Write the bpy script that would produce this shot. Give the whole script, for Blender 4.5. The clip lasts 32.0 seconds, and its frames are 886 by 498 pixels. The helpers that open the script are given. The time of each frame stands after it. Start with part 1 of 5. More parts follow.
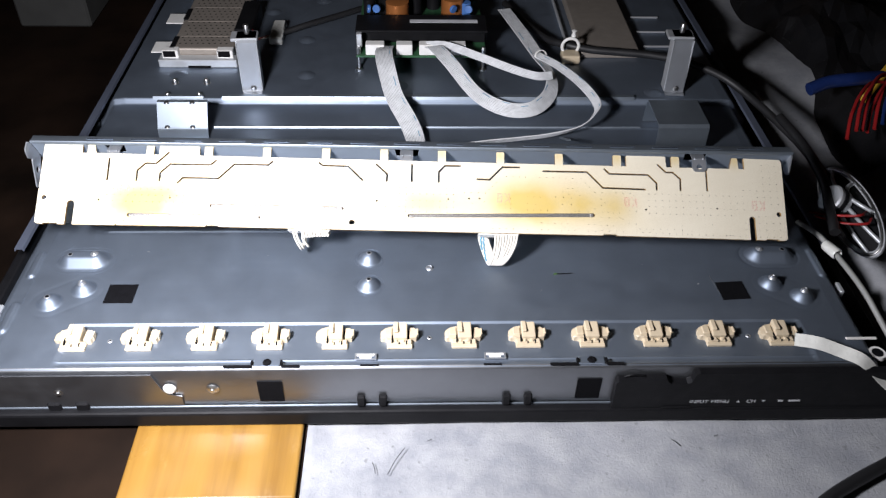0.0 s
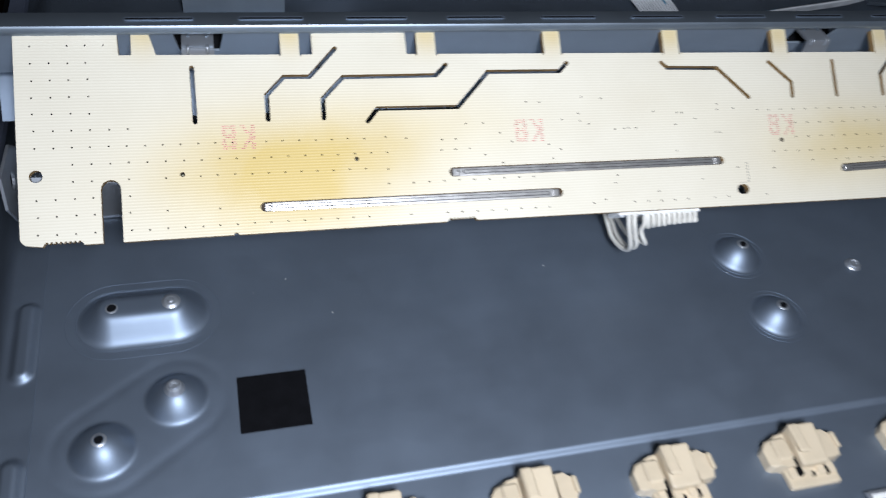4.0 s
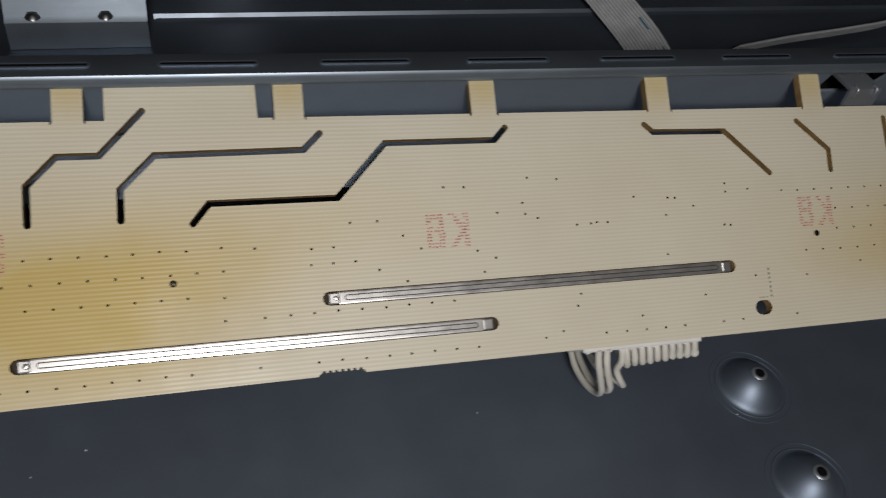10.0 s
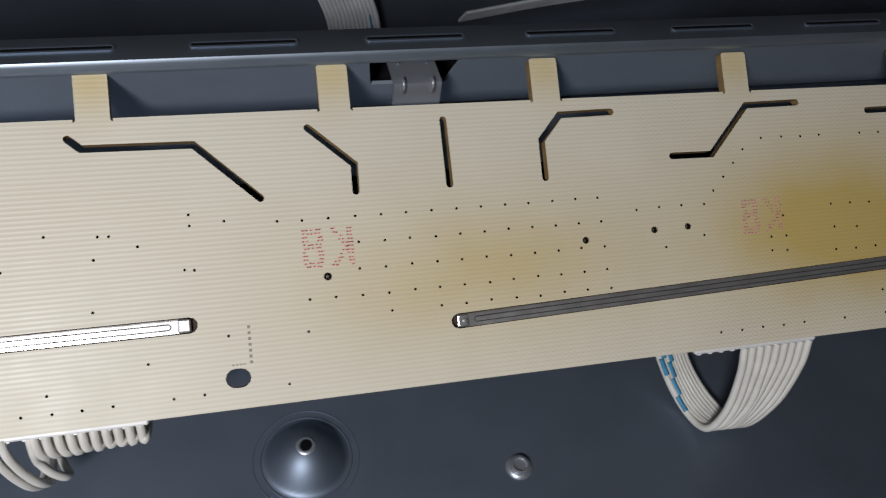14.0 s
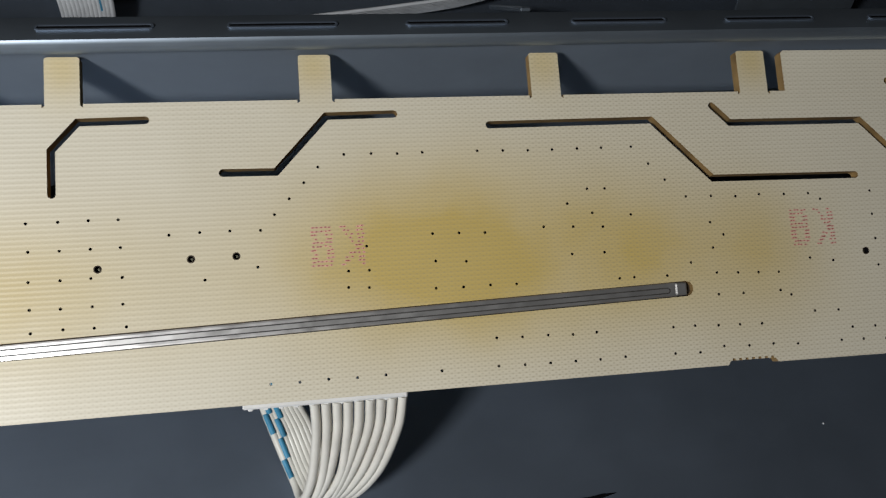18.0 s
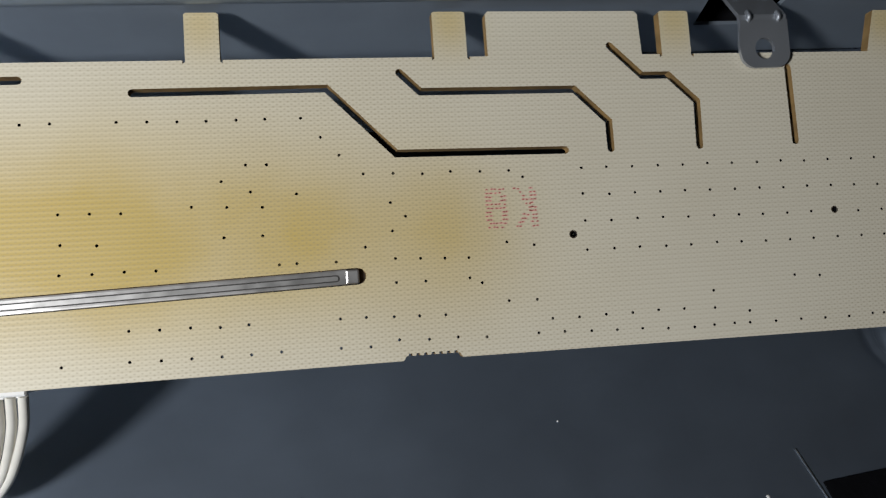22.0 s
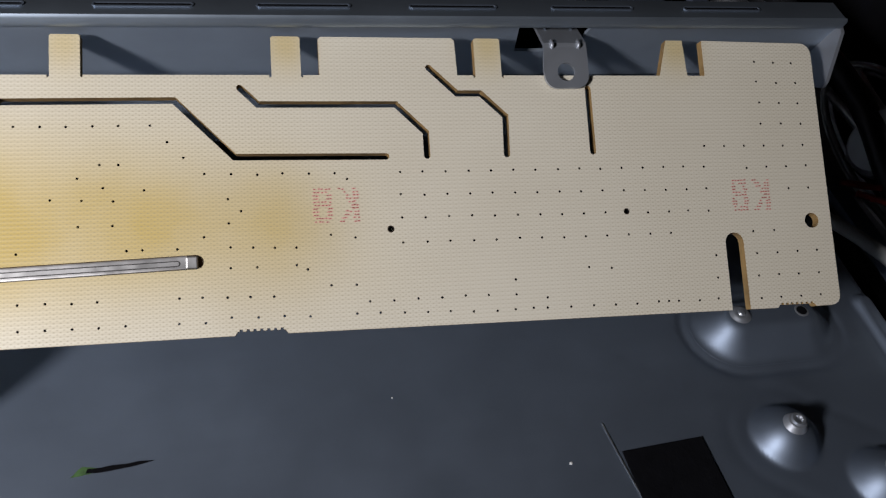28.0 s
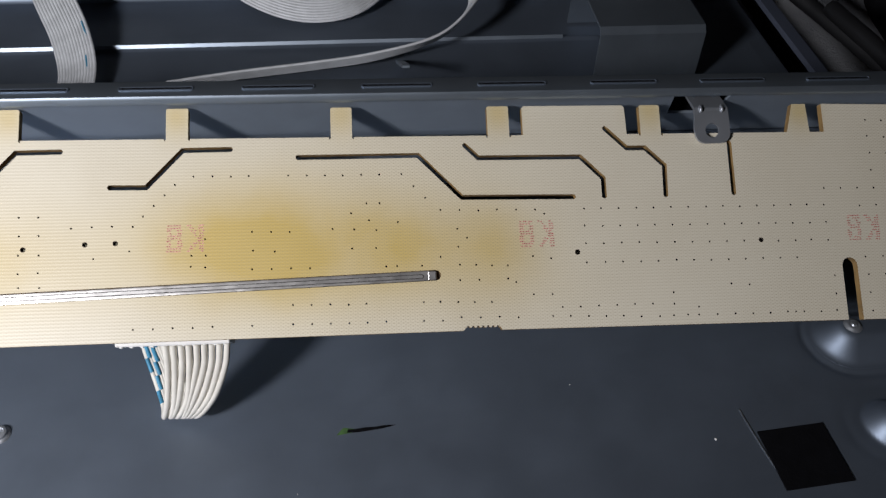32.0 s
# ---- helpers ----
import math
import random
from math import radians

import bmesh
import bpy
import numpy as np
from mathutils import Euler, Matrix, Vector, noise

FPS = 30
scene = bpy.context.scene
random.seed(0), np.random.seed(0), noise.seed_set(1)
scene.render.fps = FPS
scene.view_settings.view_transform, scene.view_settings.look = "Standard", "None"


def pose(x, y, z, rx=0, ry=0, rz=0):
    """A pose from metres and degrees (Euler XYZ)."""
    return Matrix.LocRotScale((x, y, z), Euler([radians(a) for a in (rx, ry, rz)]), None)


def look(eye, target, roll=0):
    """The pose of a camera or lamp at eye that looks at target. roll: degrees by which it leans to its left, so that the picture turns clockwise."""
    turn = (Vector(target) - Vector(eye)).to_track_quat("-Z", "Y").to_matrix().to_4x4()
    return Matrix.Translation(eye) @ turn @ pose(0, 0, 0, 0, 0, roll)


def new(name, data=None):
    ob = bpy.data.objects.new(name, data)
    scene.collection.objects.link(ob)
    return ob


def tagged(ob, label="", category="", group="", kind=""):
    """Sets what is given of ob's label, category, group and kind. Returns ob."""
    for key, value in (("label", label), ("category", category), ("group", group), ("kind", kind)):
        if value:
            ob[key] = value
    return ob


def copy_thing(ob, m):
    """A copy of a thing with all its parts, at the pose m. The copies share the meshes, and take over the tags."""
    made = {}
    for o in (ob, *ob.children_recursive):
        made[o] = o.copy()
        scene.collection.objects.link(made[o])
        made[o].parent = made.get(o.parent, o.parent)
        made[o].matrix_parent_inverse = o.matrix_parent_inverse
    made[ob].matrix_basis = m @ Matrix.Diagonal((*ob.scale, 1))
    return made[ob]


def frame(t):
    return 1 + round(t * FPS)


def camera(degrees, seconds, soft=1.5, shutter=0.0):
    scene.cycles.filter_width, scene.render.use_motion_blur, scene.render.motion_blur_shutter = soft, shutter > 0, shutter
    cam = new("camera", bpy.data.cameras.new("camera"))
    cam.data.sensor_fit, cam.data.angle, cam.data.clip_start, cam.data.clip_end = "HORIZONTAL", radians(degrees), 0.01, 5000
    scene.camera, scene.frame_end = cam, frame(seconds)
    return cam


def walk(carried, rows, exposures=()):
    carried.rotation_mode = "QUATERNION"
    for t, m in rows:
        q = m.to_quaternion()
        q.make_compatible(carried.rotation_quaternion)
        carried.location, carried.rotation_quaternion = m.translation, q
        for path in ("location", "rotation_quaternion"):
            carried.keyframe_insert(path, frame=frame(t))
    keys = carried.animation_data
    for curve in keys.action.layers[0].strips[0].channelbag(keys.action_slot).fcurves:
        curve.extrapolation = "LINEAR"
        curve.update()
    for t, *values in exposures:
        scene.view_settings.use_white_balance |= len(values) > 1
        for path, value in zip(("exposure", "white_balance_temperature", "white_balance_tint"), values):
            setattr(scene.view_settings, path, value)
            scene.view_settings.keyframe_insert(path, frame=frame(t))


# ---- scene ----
cam = camera(57.15, 32.0, soft=1.25, shutter=0.3)
PATH = [
    (0.0, pose(-0.0077, -0.2812, 0.3057, 49.40, -1.04, -1.58)),
    (0.5, pose(-0.0161, -0.2500, 0.2939, 48.71, -1.32, -2.27)),
    (1.0, pose(-0.0067, -0.2096, 0.2638, 46.29, -1.00, -2.53)),
    (1.5, pose(0.0119, -0.1541, 0.2369, 43.21, -2.67, 0.31)),
    (2.0, pose(-0.0289, -0.1268, 0.2175, 43.97, -1.49, -5.14)),
    (2.5, pose(-0.0789, -0.1090, 0.2077, 42.76, -2.71, -7.04)),
    (3.0, pose(-0.1155, -0.1055, 0.1945, 42.30, -3.18, -7.00)),
    (3.5, pose(-0.1339, -0.0962, 0.1806, 42.29, -5.03, -3.69)),
    (4.0, pose(-0.1712, -0.0588, 0.1610, 42.08, -7.16, -13.30)),
    (4.5, pose(-0.1912, -0.0234, 0.1280, 43.17, -8.79, -13.54)),
    (6.5, pose(-0.1980, -0.0029, 0.1203, 43.08, -7.96, -11.60)),
    (7.0, pose(-0.1984, -0.0027, 0.1208, 43.00, -7.90, -11.23)),
    (7.5, pose(-0.1980, -0.0009, 0.1214, 42.58, -8.05, -11.21)),
    (8.0, pose(-0.1922, 0.0005, 0.1233, 42.67, -7.64, -12.03)),
    (8.5, pose(-0.1835, 0.0003, 0.1247, 42.65, -7.38, -12.33)),
    (9.0, pose(-0.1707, -0.0021, 0.1258, 42.88, -7.69, -13.44)),
    (9.5, pose(-0.1575, -0.0017, 0.1312, 42.44, -7.93, -13.65)),
    (10.0, pose(-0.1359, -0.0025, 0.1304, 42.84, -7.95, -14.27)),
    (10.5, pose(-0.1209, -0.0014, 0.1307, 42.70, -7.78, -14.35)),
    (11.0, pose(-0.1075, 0.0009, 0.1319, 41.73, -7.70, -14.39)),
    (11.5, pose(-0.0924, 0.0029, 0.1313, 41.21, -7.47, -14.55)),
    (12.0, pose(-0.0774, 0.0063, 0.1296, 40.62, -7.53, -14.52)),
    (12.5, pose(-0.0615, 0.0071, 0.1281, 40.16, -6.80, -13.96)),
    (13.0, pose(-0.0532, 0.0084, 0.1285, 39.28, -6.94, -13.78)),
    (13.5, pose(-0.0480, 0.0097, 0.1268, 39.08, -7.01, -13.84)),
    (15.5, pose(-0.0108, 0.0039, 0.1194, 42.02, -4.42, -12.62)),
    (16.0, pose(-0.0027, 0.0041, 0.1168, 41.68, -5.64, -13.00)),
    (16.5, pose(0.0069, 0.0041, 0.1164, 42.17, -5.16, -11.83)),
    (17.0, pose(0.0177, 0.0041, 0.1163, 41.85, -5.01, -11.41)),
    (17.5, pose(0.0272, 0.0034, 0.1146, 41.95, -4.91, -11.21)),
    (18.0, pose(0.0349, 0.0042, 0.1154, 42.61, -4.64, -10.39)),
    (18.5, pose(0.0378, 0.0050, 0.1140, 42.37, -5.42, -10.59)),
    (19.0, pose(0.0452, 0.0038, 0.1132, 42.38, -5.02, -10.54)),
    (19.5, pose(0.0496, 0.0042, 0.1127, 41.75, -5.00, -9.94)),
    (20.0, pose(0.0563, 0.0036, 0.1108, 41.46, -5.16, -10.36)),
    (20.5, pose(0.0624, 0.0038, 0.1097, 41.67, -4.91, -9.87)),
    (21.0, pose(0.0687, 0.0045, 0.1091, 41.47, -4.68, -9.71)),
    (21.5, pose(0.0765, 0.0033, 0.1086, 41.62, -4.88, -10.43)),
    (22.0, pose(0.0827, 0.0042, 0.1112, 40.94, -4.66, -10.23)),
    (22.5, pose(0.0864, 0.0050, 0.1118, 40.97, -5.06, -10.46)),
    (23.0, pose(0.0927, 0.0064, 0.1143, 40.11, -5.02, -10.11)),
    (23.5, pose(0.0941, 0.0066, 0.1129, 40.82, -5.28, -10.43)),
    (24.0, pose(0.0963, 0.0067, 0.1125, 40.32, -5.43, -10.37)),
    (24.5, pose(0.0989, 0.0055, 0.1119, 40.55, -5.33, -10.43)),
    (25.0, pose(0.1001, 0.0031, 0.1135, 41.17, -5.78, -10.55)),
    (25.5, pose(0.1023, 0.0004, 0.1151, 41.70, -6.76, -11.22)),
    (27.5, pose(0.1040, -0.0108, 0.1202, 42.85, -5.95, -10.76)),
    (28.0, pose(0.1024, -0.0149, 0.1226, 42.86, -5.85, -10.63)),
    (28.5, pose(0.0978, -0.0197, 0.1242, 43.39, -5.48, -10.14)),
    (29.0, pose(0.0944, -0.0234, 0.1268, 43.03, -5.55, -10.03)),
    (29.5, pose(0.0915, -0.0261, 0.1284, 43.87, -5.50, -9.79)),
    (30.0, pose(0.0907, -0.0271, 0.1286, 43.75, -5.44, -9.59)),
    (30.5, pose(0.0867, -0.0271, 0.1278, 44.01, -5.30, -9.47)),
    (31.0, pose(0.0782, -0.0318, 0.1366, 43.67, -3.92, -6.71)),
    (31.5, pose(0.0749, -0.0365, 0.1432, 43.26, -2.94, -6.71)),
    (32.0, pose(0.0744, -0.0399, 0.1498, 44.39, -2.28, -6.45)),
]
walk(cam, PATH, exposures=[
    (0.0, 1.12, 6450, 16), (1.0, 1.0, 6200, 13), (2.0, 0.62, 5950, 11), (3.0, -0.26, 5800, 12), (4.5, -0.2, 5850, 12), (7.0, -0.9, 6400, 15), (8.5, -1.3, 6800, 15),
    (10.0, -1.45, 6850, 13), (13.0, -1.05, 6350, 14), (16.0, -0.62, 6450, 12), (18.0, -0.36, 6500, 10), (20.0, -0.1, 6500, 10), (23.0, 0.12, 6400, 10), (25.0, 0.28, 6450, 13),
    (28.0, 0.38, 6400, 16), (30.0, 0.38, 6420, 15), (31.0, 0.2, 6430, 15), (32.0, 0.1, 6450, 15),
])

# ---- light ----
def lamp(name, eye, target, power, size, colour):
    data = bpy.data.lights.new(name, "AREA")
    data.shape, data.size, data.energy, data.color = "DISK", size, power, colour
    ob = new(name, data)
    ob.matrix_world = look(eye, target)
    return ob


lamp("work_light", (-0.147, -0.12, 0.21), (-0.08, 0.045, 0.0), 1.4, 0.058, (0.95, 0.975, 1.0))
world = bpy.data.worlds.new("dim_room")
scene.world = world
world.use_nodes = True
world.node_tree.nodes["Background"].inputs["Color"].default_value = (0.50, 0.62, 0.80, 1)
world.node_tree.nodes["Background"].inputs["Strength"].default_value = 0.006


# ---- materials ----
class Nodes:
    """A small shorthand for node materials."""

    def __init__(self, name):
        self.mat = bpy.data.materials.new(name)
        self.mat.use_nodes = True
        self.tree = self.mat.node_tree
        self.bsdf = self.tree.nodes["Principled BSDF"]

    def add(self, kind, **values):
        node = self.tree.nodes.new(kind)
        for key, value in values.items():
            node.inputs[key.replace("_", " ")].default_value = value
        return node

    def link(self, a, b):
        self.tree.links.new(a, b)

    def coords(self, scale=(1, 1, 1), rot=(0, 0, 0)):
        tc = self.tree.nodes.new("ShaderNodeTexCoord")
        mp = self.tree.nodes.new("ShaderNodeMapping")
        mp.inputs["Scale"].default_value = scale
        mp.inputs["Rotation"].default_value = rot
        self.link(tc.outputs["Object"], mp.inputs["Vector"])
        return mp.outputs["Vector"]

    def noise(self, scale, detail=4.0, rough=0.55, stretch=(1, 1, 1)):
        n = self.add("ShaderNodeTexNoise", Scale=scale, Detail=detail, Roughness=rough)
        self.link(self.coords(stretch), n.inputs["Vector"])
        return n.outputs["Fac"]

    def ramp(self, fac, stops):
        r = self.tree.nodes.new("ShaderNodeValToRGB")
        for n, (at, c) in enumerate(stops):
            e = r.color_ramp.elements[n] if n < 2 else r.color_ramp.elements.new(at)
            e.position, e.color = at, (*c, 1) if len(c) == 3 else c
        self.link(fac, r.inputs["Fac"])
        return r.outputs["Color"]

    def mix(self, a, b, fac, blend="MIX"):
        m = self.tree.nodes.new("ShaderNodeMix")
        m.data_type, m.blend_type = "RGBA", blend
        for sock, value in ((m.inputs[0], fac), (m.inputs[6], a), (m.inputs[7], b)):
            if hasattr(value, "is_linked"):
                self.link(value, sock)
            else:
                sock.default_value = value if isinstance(value, float) else (*value, 1)
        return m.outputs[2]

    def math(self, op, a, b=0.0, clamp=False):
        m = self.tree.nodes.new("ShaderNodeMath")
        m.operation, m.use_clamp = op, clamp
        for sock, value in zip(m.inputs, (a, b)):
            if hasattr(value, "is_linked"):
                self.link(value, sock)
            else:
                sock.default_value = value
        return m.outputs[0]

    def bump(self, height, strength, distance=0.0005):
        b = self.add("ShaderNodeBump", Strength=strength, Distance=distance)
        self.link(height, b.inputs["Height"])
        self.link(b.outputs["Normal"], self.bsdf.inputs["Normal"])

    def set(self, **values):
        for key, value in values.items():
            sock = self.bsdf.inputs[key.replace("_", " ")]
            if hasattr(value, "is_linked"):
                self.link(value, sock)
            else:
                sock.default_value = (*value, 1) if isinstance(value, tuple) else value
        return self.mat


def simple(name, colour, rough=0.5, metal=0.0, vary=0.15, scale=60.0, bump=0.0, grain=400.0, shine=0.5):
    """A surface of one colour with blotches, uneven gloss and fine grain."""
    n = Nodes(name)
    f = n.noise(scale)
    lo, hi = tuple(c * (1 - vary) for c in colour), tuple(min(1.0, c * (1 + vary)) for c in colour)
    n.set(Base_Color=n.ramp(f, [(0.3, lo), (0.7, hi)]), Metallic=metal, Specular_IOR_Level=shine)
    r = n.noise(scale * 2.3)
    n.set(Roughness=n.ramp(r, [(0.25, (max(0, rough - 0.08),) * 3), (0.75, (min(1, rough + 0.08),) * 3)]))
    if bump:
        n.bump(n.noise(grain, 2.0), bump)
    return n.mat


def steel(name, colour, rough, scale=25.0, metal=0.85):
    """Galvanised sheet: cloudy zinc with faint rolling lines and smudges."""
    n = Nodes(name)
    cloud = n.noise(scale, 5.0, 0.6)
    lines = n.noise(300.0, 3.0, 0.6, (0.03, 1, 1))
    base = n.ramp(cloud, [(0.25, tuple(c * 0.86 for c in colour)), (0.75, tuple(c * 1.1 for c in colour))])
    n.set(Base_Color=n.mix(base, tuple(c * 0.9 for c in colour), n.math("MULTIPLY", lines, 0.5)), Metallic=metal)
    n.set(Roughness=n.math("ADD", n.math("MULTIPLY", n.noise(scale * 3, 4.0), 0.16), rough - 0.08))
    n.bump(n.noise(900.0, 3.0, 0.6, (0.2, 1, 1)), 0.06, 0.0002)
    return n.mat


PLATE_STEEL = steel("galvanised_plate", (0.238, 0.282, 0.347), 0.54, 25.0, 0.87)
RAIL_STEEL = steel("blue_rail_steel", (0.135, 0.155, 0.21), 0.6, 40.0, 0.6)
STUD_STEEL = steel("pale_stud_steel", (0.50, 0.52, 0.55), 0.42, 200.0, 0.8)
MID_STEEL = steel("grey_steel", (0.42, 0.44, 0.47), 0.45, 50.0, 0.75)
TRAY_STEEL = steel("tray_steel", (0.285, 0.33, 0.38), 0.44, 40.0)
WALL_ZINC = steel("tray_wall_zinc", (0.335, 0.385, 0.445), 0.56, 40.0, 0.62)
BRIGHT_STEEL = steel("bright_steel", (0.60, 0.62, 0.64), 0.45, 60.0, 0.6)
WALL_STEEL = steel("polished_side_steel", (0.31, 0.32, 0.34), 0.44, 30.0, 1.0)
BROWN_STEEL = steel("dull_cover_steel", (0.34, 0.30, 0.26), 0.5, 90.0, 0.45)
TIN = simple("tinned_strip", (0.70, 0.675, 0.645), 0.34, 0.86, 0.10, 140)
PIN_TIP = simple("clipped_pin", (0.20, 0.19, 0.13), 0.5, 0.3, 0.3, 900)
SEAM = simple("dark_seam", (0.05, 0.045, 0.04), 0.6, 0.0, 0.3, 300)
SCREW = simple("screw_metal", (0.62, 0.62, 0.61), 0.34, 1.0, 0.1, 400)
# Near-black paints the shade of holes and gaps; lug screws and posts share it.
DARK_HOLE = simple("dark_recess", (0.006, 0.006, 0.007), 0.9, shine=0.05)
BLACK_PLASTIC = simple("black_plastic", (0.007, 0.007, 0.008), 0.5, 0.0, 0.2, 80, 0.15, 900, 0.15)
BLACK_TAPE = simple("black_foam_tape", (0.004, 0.004, 0.005), 0.95, 0.0, 0.2, 300, 0.2, 1500, 0.08)
CREAM = simple("cream_nylon", (0.54, 0.445, 0.31), 0.42, 0.0, 0.08, 150, 0.05, 1200)
WHITE_WIRE = simple("white_wire", (0.66, 0.63, 0.56), 0.42, 0.0, 0.10, 250)
RIBBON = simple("grey_ribbon", (0.56, 0.57, 0.58), 0.5, 0.0, 0.12, 200)
BLUE_INK = simple("blue_ink", (0.04, 0.22, 0.36), 0.5, 0.0, 0.2, 500)
WHITE_PLASTIC = simple("white_plastic", (0.74, 0.73, 0.70), 0.4, 0.0, 0.06, 200)
PALE_PRINT = simple("pale_print", (0.55, 0.56, 0.58), 0.6)
RED_INK = simple("red_ink", (0.34, 0.07, 0.055), 0.7, 0.0, 0.25, 900)
PINK_INK = simple("faded_pink_ink", (0.68, 0.36, 0.30), 0.7, 0.0, 0.2, 900)
GREY_INK = simple("grey_ink", (0.30, 0.27, 0.22), 0.7)
CHAR = simple("charred_edge", (0.045, 0.030, 0.018), 0.85)
GREEN_INK = simple("green_smear", (0.05, 0.11, 0.03), 0.7, 0.0, 0.4, 500)
PCB_GREEN = simple("pcb_green", (0.03, 0.10, 0.045), 0.4)
CAP_BLUE = simple("blue_part", (0.06, 0.16, 0.42), 0.4)
COPPER = simple("copper_coil", (0.55, 0.20, 0.06), 0.35, 0.6)
BLACK_CABLE = simple("black_cable", (0.012, 0.012, 0.013), 0.5)
RED_WIRE = simple("red_wire", (0.26, 0.012, 0.012), 0.4)
BLUE_WIRE = simple("blue_wire", (0.008, 0.022, 0.10), 0.4)
YELLOW = simple("yellow_plastic", (0.55, 0.33, 0.03), 0.5)
CABLE_GREY = simple("grey_sheath", (0.26, 0.26, 0.25), 0.5)
TAPE_CLEAR = simple("pale_film", (0.62, 0.62, 0.58), 0.3, 0.0, 0.1, 200)
DIM_CARD = simple("dim_card", (0.035, 0.035, 0.033), 0.8, 0.0, 0.2, 30)
DARK_ROOM = simple("dark_room_wall", (0.06, 0.045, 0.035), 0.9, 0.0, 0.3, 4)
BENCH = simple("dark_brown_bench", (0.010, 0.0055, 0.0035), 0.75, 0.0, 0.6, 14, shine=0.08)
BLACK_FILM = simple("black_film", (0.010, 0.010, 0.011), 0.2, 0.0, 0.3, 30, 0.6, 45)


def cloth_material():
    n = Nodes("grey_cloth")
    big, fine = n.noise(14.0, 6.0, 0.65), n.noise(700.0, 3.0, 0.7)
    base = n.ramp(big, [(0.30, (0.17, 0.18, 0.205)), (0.50, (0.28, 0.29, 0.31)), (0.72, (0.375, 0.375, 0.385))])
    mid = n.ramp(n.noise(55.0, 5.0, 0.7), [(0.35, (0.15, 0.155, 0.18)), (0.65, (0.365, 0.365, 0.365))])
    base = n.mix(base, mid, 0.45)
    fleck = n.ramp(n.noise(230.0, 1.0), [(0.70, (0, 0, 0)), (0.78, (1, 1, 1))])
    base = n.mix(base, (0.12, 0.12, 0.13), n.math("MULTIPLY", fleck, 0.7))
    n.set(Base_Color=n.mix(base, (0.27, 0.28, 0.30), n.math("MULTIPLY", fine, 0.5)), Roughness=0.95)
    n.bump(n.math("ADD", big, n.math("MULTIPLY", fine, 0.4)), 0.6, 0.002)
    return n.mat


def wood_material():
    n = Nodes("honey_wood")
    grain = n.noise(60.0, 6.0, 0.6, (1.0, 0.06, 1))
    fine = n.noise(500.0, 4.0, 0.6, (1.0, 0.05, 1))
    base = n.ramp(grain, [(0.28, (0.15, 0.072, 0.013)), (0.50, (0.27, 0.148, 0.030)), (0.66, (0.31, 0.175, 0.040)), (0.85, (0.40, 0.26, 0.09))])
    worn = n.ramp(n.noise(38.0, 5.0, 0.7, (1.0, 0.5, 1)), [(0.60, (0, 0, 0)), (0.74, (1, 1, 1))])
    base = n.mix(base, (0.50, 0.38, 0.20), n.math("MULTIPLY", worn, 0.35))
    n.set(Base_Color=n.mix(base, (0.24, 0.105, 0.02), n.math("MULTIPLY", fine, 0.35)), Roughness=n.ramp(n.noise(30.0), [(0.3, (0.22,) * 3), (0.7, (0.42,) * 3)]))
    n.bump(fine, 0.08, 0.0003)
    return n.mat


CLOTH, WOOD = cloth_material(), wood_material()


